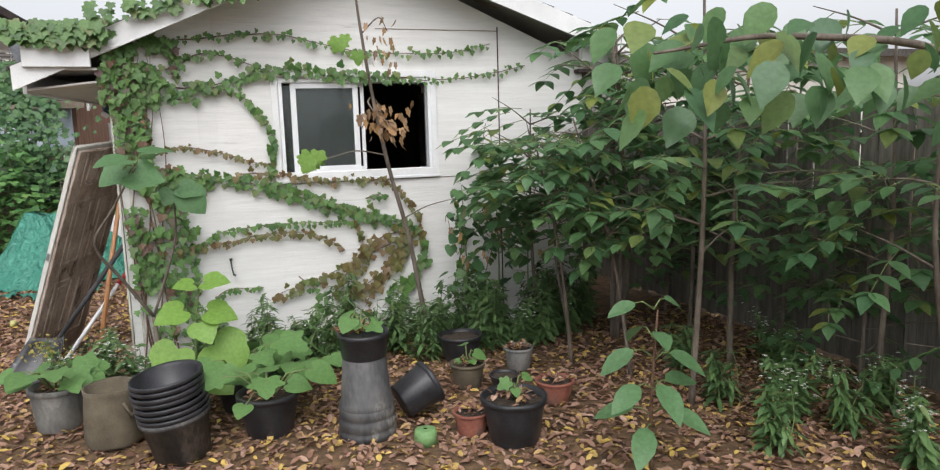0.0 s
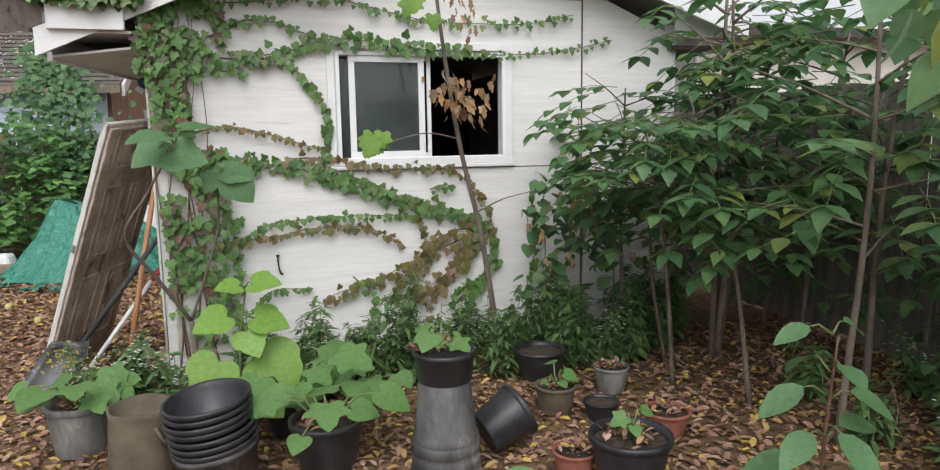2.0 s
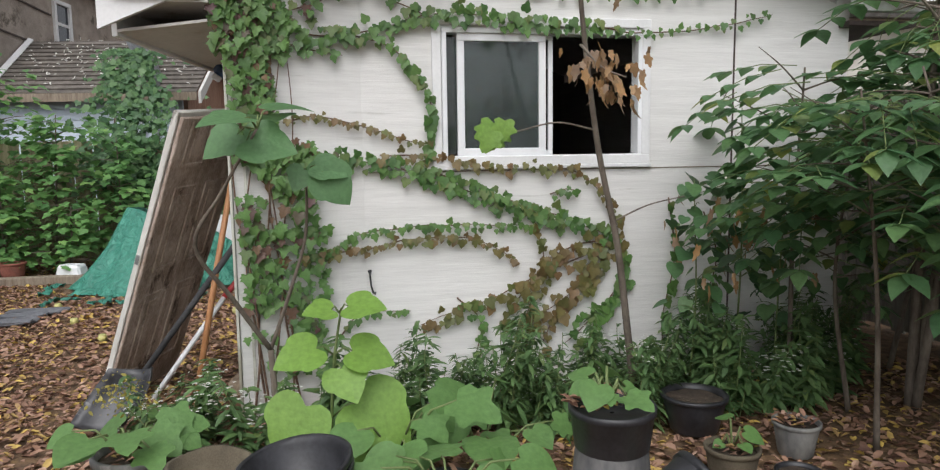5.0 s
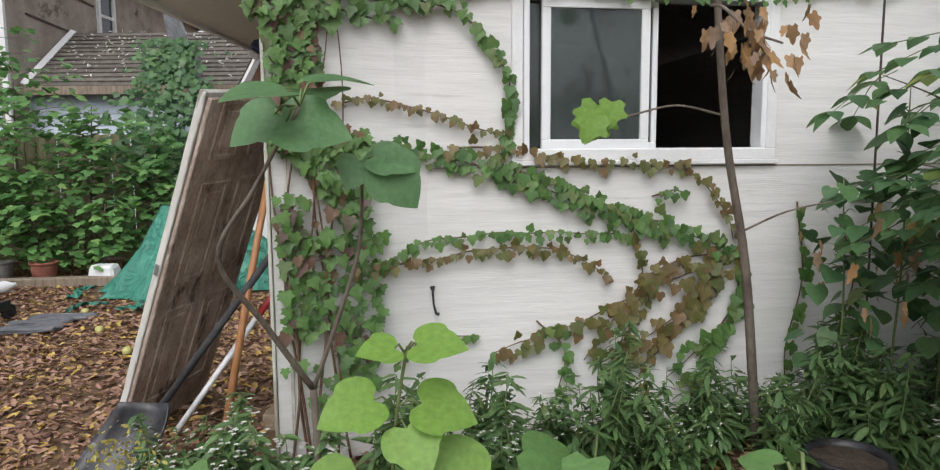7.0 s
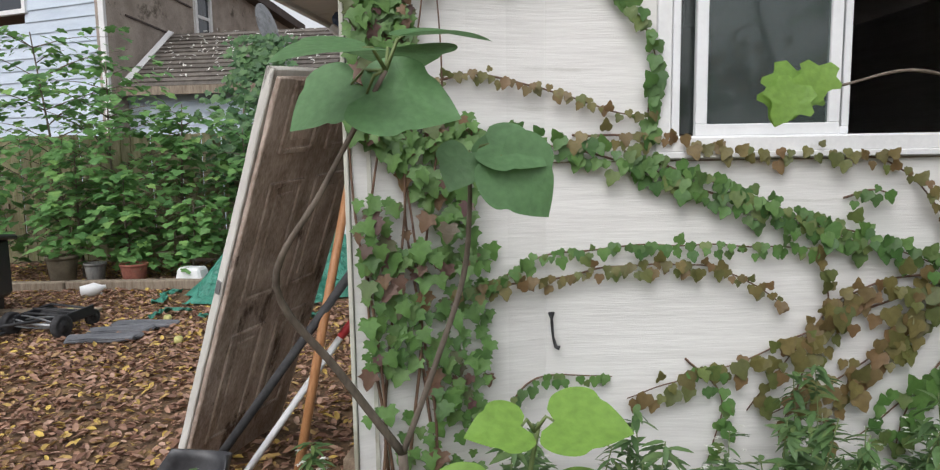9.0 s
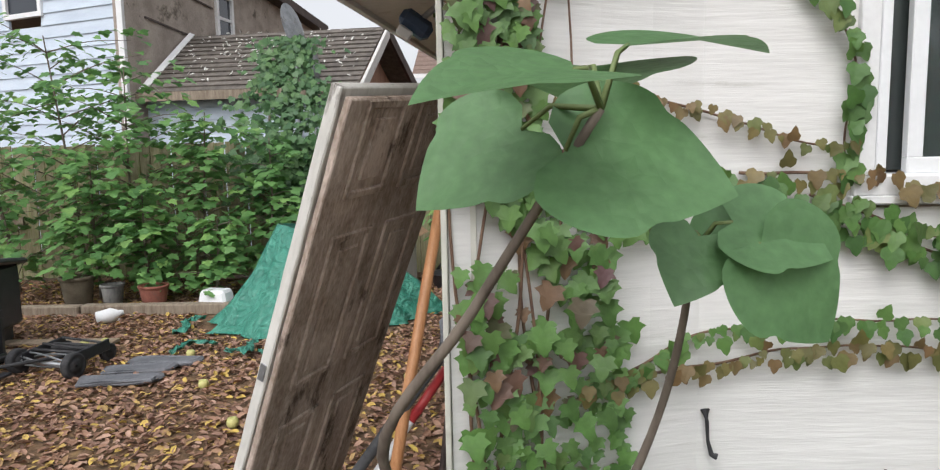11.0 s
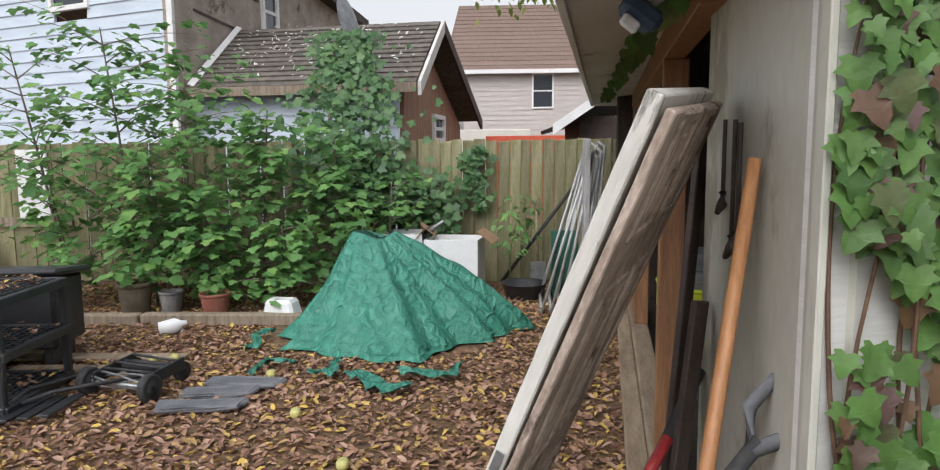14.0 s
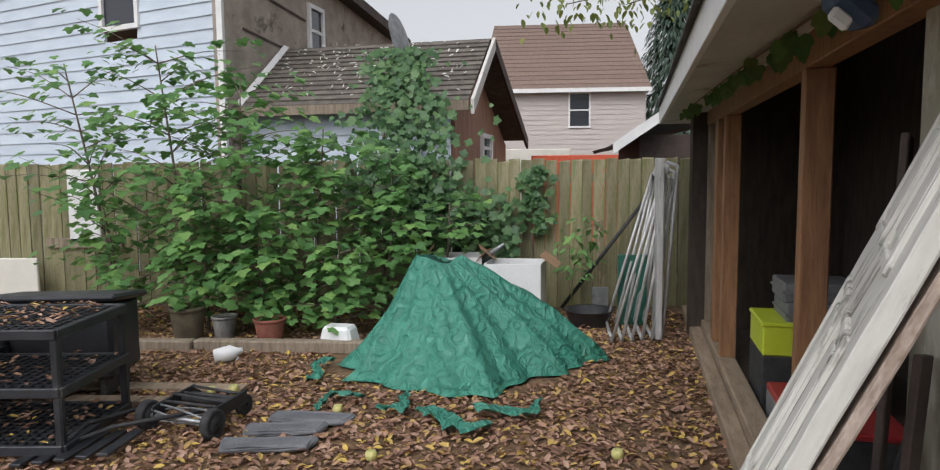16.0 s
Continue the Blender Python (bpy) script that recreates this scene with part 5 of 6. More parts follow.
G = "green ivy strand climbing over the white wall"
RED = "reddish turning ivy strand on the white wall"
for pts, s, m, lb, sp, st, dn in (
    ([(-0.6, 2.3), (-0.45, 2.35), (-0.3, 2.44), (-0.07, 2.42), (0.21, 2.31), (0.46, 2.29), (0.85, 2.27)], 0.07, IVY, G, 0.05, 0.03, 1),
    ([(-0.75, 2.15), (-0.59, 2.19), (-0.36, 2.18), (-0.04, 2.24), (0.26, 2.33), (0.64, 2.31), (0.99, 2.29), (1.3, 2.27)], 0.075, IVY, G, 0.06, 0.02, 1),
    ([(1.3, 2.27), (1.55, 2.24), (2.04, 2.28), (2.45, 2.37)], 0.055, IVY, G, 0.03, 0.03, 1),
    ([(-0.7, 2.5), (-0.34, 2.55), (0.05, 2.6), (0.31, 2.6), (0.64, 2.53), (1.0, 2.47), (1.36, 2.46), (1.74, 2.47), (2.12, 2.55)], 0.06, IVY, G, 0.035, 0.032, 1),
    ([(-0.35, 2.2), (-0.04, 2.14), (0.11, 1.98), (0.21, 1.81), (0.19, 1.6), (0.2, 1.47)], 0.075, IVY, G, 0.045, 0.022, 1),
    ([(-0.65, 2.12), (-0.5, 2.1), (-0.3, 2.07)], 0.07, IVY, G, 0.03, 0.03, 1),
    ([(-0.63, 1.7), (-0.46, 1.73), (-0.23, 1.68), (0.06, 1.59), (0.21, 1.56)], 0.048, IVYRED, G, 0.022, 0.022, 1),
    ([(-0.6, 1.5), (-0.23, 1.47), (0.06, 1.41), (0.36, 1.3), (0.68, 1.19), (1.0, 1.11), (1.2, 1.03), (1.4, 0.94)], 0.075, IVY, G, 0.06, 0.014, 1),
    ([(0.1, 1.44), (0.3, 1.36), (0.55, 1.28), (0.8, 1.16), (1.05, 1.05)], 0.07, IVY, G, 0.06, 0.018, 1),
    ([(-0.1, 1.5), (0.21, 1.49), (0.52, 1.42), (0.93, 1.42), (1.19, 1.34), (1.36, 1.14), (1.4, 1.01)], 0.065, IVYRED, G, 0.035, 0.025, 1),
    ([(-0.55, 0.92), (-0.39, 0.96), (-0.18, 1.04), (0.15, 1.07), (0.55, 1.07), (0.87, 1.05)], 0.058, IVY, G, 0.028, 0.02, 1),
    ([(-0.55, 0.93), (-0.18, 0.95), (0.06, 0.99), (0.37, 0.99), (0.56, 0.94), (0.75, 0.82)], 0.058, IVYRED, G, 0.028, 0.018, 1),
    ([(1.45, 0.95), (1.11, 0.82), (0.81, 0.71), (0.62, 0.62), (0.37, 0.54), (0.12, 0.46)], 0.085, IVYRED, RED, 0.05, 0.03, 1),
    ([(1.43, 0.94), (1.15, 0.92), (0.95, 0.84), (0.8, 0.66), (0.6, 0.4)], 0.085, IVYRED, RED, 0.06, 0.026, 1),
    ([(1.35, 0.85), (1.2, 0.68), (1.0, 0.5), (0.9, 0.3)], 0.085, IVYRED, RED, 0.07, 0.026, 1),
    ([(1.45, 0.85), (1.4, 0.6), (1.25, 0.4), (1.2, 0.2)], 0.085, IVY, G, 0.08, 0.024, 1),
    ([(-0.36, 0.44), (-0.27, 0.54), (-0.15, 0.56), (0.06, 0.55)], 0.055, IVY, G, 0.02, 0.028, 1),
    ([(0.95, 1.25), (1.05, 1.27), (1.15, 1.25)], 0.06, IVY, G, 0.03, 0.022, 1),
    ([(0.85, 1.05), (0.9, 0.9), (0.92, 0.75)], 0.08, IVYRED, RED, 0.05, 0.03, 1),
    ([(1.3, 0.9), (1.1, 0.62), (0.7, 0.38)], 0.095, IVYRED, RED, 0.11, 0.024, 1),
    ([(1.0, 0.88), (0.85, 0.62), (0.75, 0.35)], 0.09, IVYRED, RED, 0.09, 0.03, 1),
    ([(1.48, 0.75), (1.3, 0.5), (1.05, 0.28)], 0.095, IVY, G, 0.13, 0.022, 1),
    ([(0.35, 0.62), (0.5, 0.45), (0.45, 0.2)], 0.08, IVY, G, 0.09, 0.03, 1),
    ([(2.0, 1.1), (2.1, 0.8), (2.0, 0.4), (2.05, 0.1)], 0.07, IVY, G, 0.05, 0.04, 1),
    ([(1.75, 1.2), (1.8, 0.8), (1.72, 0.4), (1.75, 0.1)], 0.075, IVY, G, 0.06, 0.035, 1),
):
    ivy_strand(pts, s, m, lb, sp, st, "ivy strands", dn)


def ivy_mass(name, regions, count, size, material, label, front=True):
    """Dense ivy: several stems and a bed of overlapping leaves. regions: (u0, u1, z0, z1, weight)."""
    e = empty(name, None, label, "ivy")
    stems = []
    for k in range(6):
        x = -0.86 + 0.045 * k
        pts = [(x + 0.05 * math.sin(k * 1.7 + i * 1.3), front_y(max(-0.95, x)) - 0.03, 0.02 + i * 0.4) for i in range(7)]
        stems.append((smooth_path(pts, 5), taper(31, 0.007, 0.002)))
    woody("stem", stems, STEMRED, e)
    lv = Leaves(IVYLOBE)
    tot = sum(r[4] for r in regions)
    for u0, u1, z0, z1, w in regions:
        for _ in range(int(count * w / tot)):
            u, z = rnd.uniform(u0, u1), rnd.uniform(z0, z1)
            if noise.noise((u * 5, z * 4, 2.0)) < -0.3:
                continue
            y = front_y(max(-0.91, u)) - 0.03 - abs(rnd.gauss(0, 0.03))
            lv.add((u, y, z), (rnd.uniform(-0.7, 0.7), -rnd.uniform(0.1, 0.6), -1), (rnd.uniform(-0.4, 0.4), -1, rnd.uniform(0.1, 0.8)), size * rnd.uniform(0.55, 1.25))
    lv.make("leaves", material, e)
    return e


ivy_mass("corner_ivy", ((-0.97, -0.6, 2.05, 2.65, 5), (-0.95, -0.45, 2.2, 2.55, 2.5), (-0.9, -0.68, 1.4, 2.1, 3.0), (-0.88, -0.48, 1.05, 1.6, 2.8), (-0.87, -0.42, 0.5, 1.1, 2.6), (-0.75, -0.45, 0.2, 0.6, 0.7), (-0.6, -0.3, 1.35, 1.55, 0.6)), 1250, 0.058, IVYBIG, "dense green ivy with a few red leaves on the shed corner")
ev = empty("eave_ivy", None, "ivy hanging along the roof edge", "ivy")
lv = Leaves(LOBED)
for _ in range(240):
    k = rnd.random()
    if k < 0.6:
        lv.add((rnd.uniform(-1.5, -0.9), 7.58 + rnd.uniform(-.04, .05), rnd.uniform(2.48, 2.62)), (rnd.uniform(-.5, .5), -0.6, -1), (0, -1, 0.6), rnd.uniform(0.06, 0.1))
    else:
        x = rnd.uniform(-1.0, 0.3)
        lv.add((x, 7.6 + rnd.uniform(-.04, .03), 2.62 + 0.33 * (x + 1.4) * 0.6 + rnd.uniform(-.1, .05)), (rnd.uniform(-.5, .5), -0.6, -1), (0, -1, 0.6), rnd.uniform(0.05, 0.09))
lv.make("leaves", IVY, ev)
woody("stem", [([(-1.42, 7.6, 2.53), (-1.2, 7.59, 2.56), (-0.9, 7.6, 2.52)], [0.005, 0.005, 0.004])], STEMRED, ev)
sv = empty("soffit_vine", None, "thin dry creeper across the soffit", "vine")
p0, p1, p2 = side(-0.25, 5.0, 2.15), side(-0.18, 2.8, 2.15), side(-0.06, 0.7, 2.17)
woody("stem", [(smooth_path([p0, p1, p2], 10), taper(21, 0.004, 0.006))], STEMRED, sv)
lv = Leaves(IVYT)
for i in range(70):
    t = rnd.random()
    p = p0.lerp(p2, t) + Vector((rnd.uniform(-.05, .03), 0, -rnd.uniform(0.01, 0.06)))
    lv.add(p, (rnd.uniform(-.5, .5), rnd.uniform(-.5, .5), -1), (0, -1, .3), rnd.uniform(0.03, 0.06) + 0.04 * t)
lv.make("leaves", IVY, sv)

# ---- large-leaved plants ----
def petiole_plant(name, label, stems, leaves, leaf_mat, template, stem_mat, cat="plant"):
    """stems: (points, r0, r1); leaves: (base, tip-ward direction, up, size)."""
    e = empty(name, None, label, cat)
    pcs = []
    for pts, r0, r1 in stems:
        pth = smooth_path(pts, 6)
        pcs.append((pth, taper(len(pth), r0, r1)))
    woody("stem", pcs, stem_mat, e)
    for stalk, base, along, up, size in leaves:
        tube("leaf_stalk", [stalk, Vector(stalk).lerp(Vector(base), 0.6) + Vector((0, 0, 0.02)), base], [0.005, 0.004, 0.003], STEMGREEN, e, 5)
        lv = Leaves(template)
        lv.add(base, along, up, size)
        lv.make("leaf", leaf_mat, e)
    return e


apex = Vector((-0.68, 6.86, 1.62))
petiole_plant("big_leaf_plant", "young tree with very large soft green leaves by the shed corner",
              [([(-0.7, 7.3, 0.0), (-0.7, 7.3, 0.3), (-0.71, 7.3, 0.55)], 0.02, 0.016),
               ([(-0.71, 7.3, 0.55), (-0.86, 7.15, 0.85), (-0.98, 7.0, 1.12), (-0.84, 6.92, 1.36), apex], 0.013, 0.006),
               ([(-0.71, 7.3, 0.55), (-0.6, 7.25, 0.85), (-0.52, 7.2, 1.1), (-0.5, 7.12, 1.3), (-0.5, 7.1, 1.42)], 0.011, 0.005)],
              [(apex, (-0.77, 6.95, 1.6), (-0.85, -0.2, -0.45), (0, -0.7, 0.8), 0.175),
               (apex, (-0.723, 6.86, 1.57), (0.971, -0.208, -0.121), (0, -0.75, 0.7), 0.21),
               (apex, (-0.72, 6.8, 1.66), (-0.854, -0.52, 0.0), (0.1, -0.25, 1), 0.2),
               (apex, (-0.64, 6.9, 1.7), (0.96, 0.218, 0.175), (0, -0.2, 1), 0.2),
               (apex, (-0.68, 6.95, 1.68), (0.079, 0.994, 0.079), (0, -0.2, 1), 0.252),
               ((-0.5, 7.1, 1.4), (-0.42, 7.02, 1.43), (0.665, -0.078, -0.743), (0.2, -1, 0.4), 0.19),
               ((-0.5, 7.1, 1.4), (-0.45, 7.05, 1.46), (0.942, -0.262, -0.209), (0, -0.7, 0.8), 0.15),
               ((-0.5, 7.1, 1.4), (-0.47, 7.08, 1.42), (0.854, -0.183, 0.488), (0, -0.6, 0.8), 0.13),
               ((-0.5, 7.1, 1.4), (-0.5, 7.05, 1.44), (-0.391, -0.651, -0.651), (0, -1, 0.3), 0.12)],
              BIGLEAF, BROAD, BARK, "young tree")
b = Vector((-0.42, 6.75, 0))
petiole_plant("lime_seedling", "lime green seedling with heart-shaped leaves",
              [([b, b + Vector((0.0, 0, 0.3)), b + Vector((0.02, 0, 0.62)), b + Vector((0.06, 0, 0.86))], 0.009, 0.005)],
              [(b + Vector((0.05, 0, 0.84)), b + Vector((0.09, -0.02, 0.87)), (0.8, -0.3, 0.1), (0, -0.5, 1), 0.163),
               (b + Vector((0.05, 0, 0.84)), b + Vector((0.02, -0.02, 0.86)), (-0.8, -0.3, 0.1), (0, -0.5, 1), 0.125),
               (b + Vector((0.02, 0, 0.66)), b + Vector((-0.05, -0.03, 0.7)), (-0.8, -0.3, -0.15), (0, -0.6, 1), 0.188),
               (b + Vector((0.02, 0, 0.66)), b + Vector((0.1, -0.03, 0.68)), (0.8, -0.2, -0.15), (0, -0.6, 1), 0.188),
               (b + Vector((0.02, 0, 0.6)), b + Vector((0.05, -0.08, 0.62)), (0.3, -0.6, -0.5), (0, -1, 0.6), 0.163),
               (b + Vector((0, 0, 0.38)), b + Vector((-0.1, -0.05, 0.46)), (-0.5, -0.3, -0.75), (-0.3, -1, 0.4), 0.250),
               (b + Vector((0, 0, 0.38)), b + Vector((0.12, -0.05, 0.46)), (0.65, -0.3, -0.5), (0.2, -1, 0.5), 0.288),
               (b + Vector((0, 0, 0.25)), b + Vector((0.08, -0.1, 0.3)), (0.5, -0.5, -0.4), (0, -1, 0.7), 0.213),
               (b + Vector((0, 0, 0.25)), b + Vector((-0.08, -0.1, 0.28)), (-0.6, -0.5, -0.3), (0, -1, 0.7), 0.200)],
              LIMELEAF, BROAD, STEMGREEN, "seedling")


def squash(at, n, spread, size, h):
    e = empty("squash_plant", None, "squash plant with broad light green leaves", "plant", "squash plants")
    pet = []
    at = Vector(at)
    for i in range(n):
        t = 2 * math.pi * i / n + rnd.uniform(-.4, .4)
        r = spread * rnd.uniform(0.3, 1)
        p = at + Vector((r * math.cos(t), r * math.sin(t), h * rnd.uniform(0.3, 1.0)))
        pet.append(([at, at.lerp(p, 0.6) + Vector((0, 0, 0.06)), p], [0.006, 0.005, 0.004]))
        lv = Leaves(MAPLET if rnd.random() < 0.5 else HEART)
        lv.add(p, (math.cos(t), math.sin(t) - 0.3, rnd.uniform(-0.5, 0.1)), (0.1 * math.cos(t), -0.6, 1), size * rnd.uniform(0.6, 1.25))
        lv.make("leaf", SQUASH, e)
    woody("stem", pet, STEMGREEN, e)


squash((-1.24, 6.8, 0.24), 12, 0.24, 0.17, 0.2)
squash((0.0, 6.2, 0.22), 10, 0.3, 0.14, 0.22)
squash((-0.15, 6.7, 0.2), 12, 0.42, 0.2, 0.3)
squash((0.25, 6.75, 0.1), 9, 0.4, 0.2, 0.35)
squash((0.53, 6.0, 0.62), 7, 0.12, 0.1, 0.12)
squash((1.36, 6.55, 0.14), 4, 0.08, 0.08, 0.15)
squash((1.33, 5.6, 0.24), 4, 0.07, 0.07, 0.15)

# ---- dead-topped sapling in front of the window ----
ds = empty("dying_sapling", None, "thin leaning sapling with a cluster of withered leaves", "sapling")
trunk = smooth_path([(1.4, 7.68, 0.0), (1.34, 7.62, 0.25), (1.2, 7.5, 0.95), (1.05, 7.42, 1.5), (0.93, 7.3, 2.0), (0.84, 7.2, 2.5), (0.78, 7.15, 3.0)], 6)
br1 = smooth_path([(1.02, 7.4, 1.62), (0.8, 7.38, 1.66), (0.6, 7.36, 1.62), (0.5, 7.36, 1.6)], 5)
br2 = smooth_path([(0.9, 7.3, 2.05), (0.85, 7.1, 2.0), (0.9, 7.0, 1.9), (1.0, 6.95, 1.85)], 5)
br3 = smooth_path([(1.15, 7.5, 1.1), (1.35, 7.45, 1.2), (1.55, 7.4, 1.25)], 5)
br4 = smooth_path([(0.84, 7.2, 2.5), (0.95, 7.1, 2.6), (1.0, 7.05, 2.5)], 5)
woody("stem", [(trunk, taper(len(trunk), 0.026, 0.008)), (br1, taper(len(br1), 0.006, 0.003)), (br2, taper(len(br2), 0.008, 0.004)), (br3, taper(len(br3), 0.006, 0.003)), (br4, taper(len(br4), 0.006, 0.003))], BARK, ds)
lv = Leaves(MAPLET)
for i in range(64):
    p = Vector((0.92, 7.02, 1.86)) + Vector((rnd.gauss(0, 0.1), rnd.gauss(0, 0.05), rnd.gauss(0, 0.08)))
    lv.add(p, (rnd.uniform(-.5, .5), rnd.uniform(-.4, .2), -1), jit(1), rnd.uniform(0.04, 0.085), 0.55)
for i in range(22):
    p = Vector((0.95, 7.1, 2.42)) + Vector((rnd.gauss(0, 0.07), rnd.gauss(0, 0.04), rnd.gauss(0, 0.12)))
    lv.add(p, (rnd.uniform(-.5, .5), rnd.uniform(-.4, .2), -1), jit(1), rnd.uniform(0.04, 0.075), 0.45)
for i in range(46):
    p = Vector((rnd.uniform(1.5, 2.25), rnd.uniform(7.1, 7.7), rnd.uniform(0.75, 1.25)))
    lv.add(p, (rnd.uniform(-.4, .4), rnd.uniform(-.3, .3), -1), jit(1), rnd.uniform(0.05, 0.1), 0.4)
lv.make("withered_leaves", DEAD, ds, "curled orange-brown dead leaves")
lv = Leaves(MAPLET)
for i in range(8):
    lv.add(Vector((0.48, 7.36, 1.62)) + jit(0.05), (rnd.uniform(-.6, .3), -.2, -1), (0, -1, .3), rnd.uniform(0.08, 0.14))
for i in range(6):
    lv.add(Vector((0.72, 7.1, 2.42)) + jit(0.07), (rnd.uniform(-.6, .3), -.2, -1), (0, -1, .3), rnd.uniform(0.07, 0.12))
lv.make("leaves", LIMELEAF, ds, "yellow-green leaves")

# ---- weeds along the wall foot ----
def weed(seed, h, kind):
    r = random.Random(seed)
    e = empty("tall_weed", None, "leafy wild aster with small white flowers" if kind == "aster" else "leafy green weed growing at the wall foot", "weed", "weeds at the wall")
    pcs, lv, fl = [], Leaves(LANCE), Leaves(OVAL)
    for s in range(5):
        lean = Vector((r.uniform(-.25, .25), r.uniform(-.2, .1), 1))
        hh = h * r.uniform(0.7, 1.25)
        b0 = Vector((r.uniform(-.1, .1), r.uniform(-.08, .08), 0))
        path = [b0 + lean * hh * k / 5 + Vector((0.03 * math.sin(k + s), 0, -0.01 * k)) for k in range(6)]
        pcs.append((path, taper(6, 0.0045, 0.002)))
        for k in range(int(hh * 120)):
            t = r.uniform(0.12, 1)
            p = path[0].lerp(path[-1], t)
            a = r.uniform(0, 6.28)
            lv.add(p, (math.cos(a), math.sin(a), r.uniform(-0.5, 0.5)), (0, -0.3, 1), r.uniform(0.06, 0.14) * (1.15 - 0.5 * t), 1.3)
        if kind == "aster":
            for k in range(14):
                p = path[0].lerp(path[-1], r.uniform(0.6, 1)) + Vector((r.uniform(-.09, .09), r.uniform(-.09, .05), r.uniform(-.03, .05)))
                for q in range(4):
                    fl.add(p, (math.cos(q * 1.57), math.sin(q * 1.57), 0.2), (0, -.4, 1), 0.012)
    woody("stem", pcs, STEMGREEN, e)
    lv.make("leaves", WEED, e)
    if kind == "aster":
        fl.make("flower_cluster", PETAL, e, "small white flowers")["kind"] = "stuff"
    return e


base_weeds = [weed(1, 0.42, "aster"), weed(2, 0.55, "plain"), weed(3, 0.4, "aster"), weed(4, 0.72, "plain"), weed(5, 0.34, "plain")]
spots = [(-0.95 + 0.115 * i + rnd.uniform(-.05, .05), rnd.uniform(7.2, 7.75), i) for i in range(34)]
for x, y, i in spots:
    k = (0 if x < -0.1 and i % 3 else (i * 7) % 5)
    if k == 3 and not (0.2 < x < 1.3):
        k = 1
    src = base_weeds[k]
    m = pose(x, y, ground_z(x, y), 0, 0, rnd.uniform(0, 360))
    copy_thing(src, m) if i >= 5 else None
for i, src in enumerate(base_weeds):
    src.matrix_world = pose(-0.8 + 0.4 * i, 7.3, 0, 0, 0, 40 * i)
for x, y, k in ((-1.3, 7.5, 0), (-1.15, 7.3, 2), (-1.05, 7.6, 0), (2.8, 5.6, 4), (2.95, 5.2, 0), (3.2, 5.0, 2), (3.3, 5.6, 4), (2.6, 4.9, 4), (3.5, 6.0, 0), (3.1, 4.5, 2), (2.3, 7.4, 1), (2.6, 7.6, 3), (3.6, 5.2, 4), (2.9, 6.3, 4)):
    copy_thing(base_weeds[k], pose(x, y, 0, 0, 0, rnd.uniform(0, 360)))
for x, y in ((1.75, 7.6), (2.0, 7.7), (2.25, 7.6), (2.5, 7.75), (2.75, 7.7), (1.9, 7.4)):
    copy_thing(base_weeds[3], pose(x, y, 0, 0, 0, rnd.uniform(0, 360)))
gr = empty("goldenrod", None, "goldenrod sprig with yellow flower heads", "flower")
pth = smooth_path([(-1.12, 7.0, 0), (-1.2, 6.95, 0.3), (-1.32, 6.9, 0.5)], 6)
woody("stem", [(pth, taper(len(pth), 0.004, 0.002))], STEMGREEN, gr)
lv = Leaves(OVAL)
for i in range(130):
    p = Vector((-1.3, 6.9, 0.5)) + Vector((rnd.gauss(0, 0.06), rnd.gauss(0, 0.05), rnd.gauss(0, 0.04)))
    lv.add(p, jit(1), jit(1), rnd.uniform(0.012, 0.025))
lv.make("flower_head", GOLD, gr)["kind"] = "stuff"

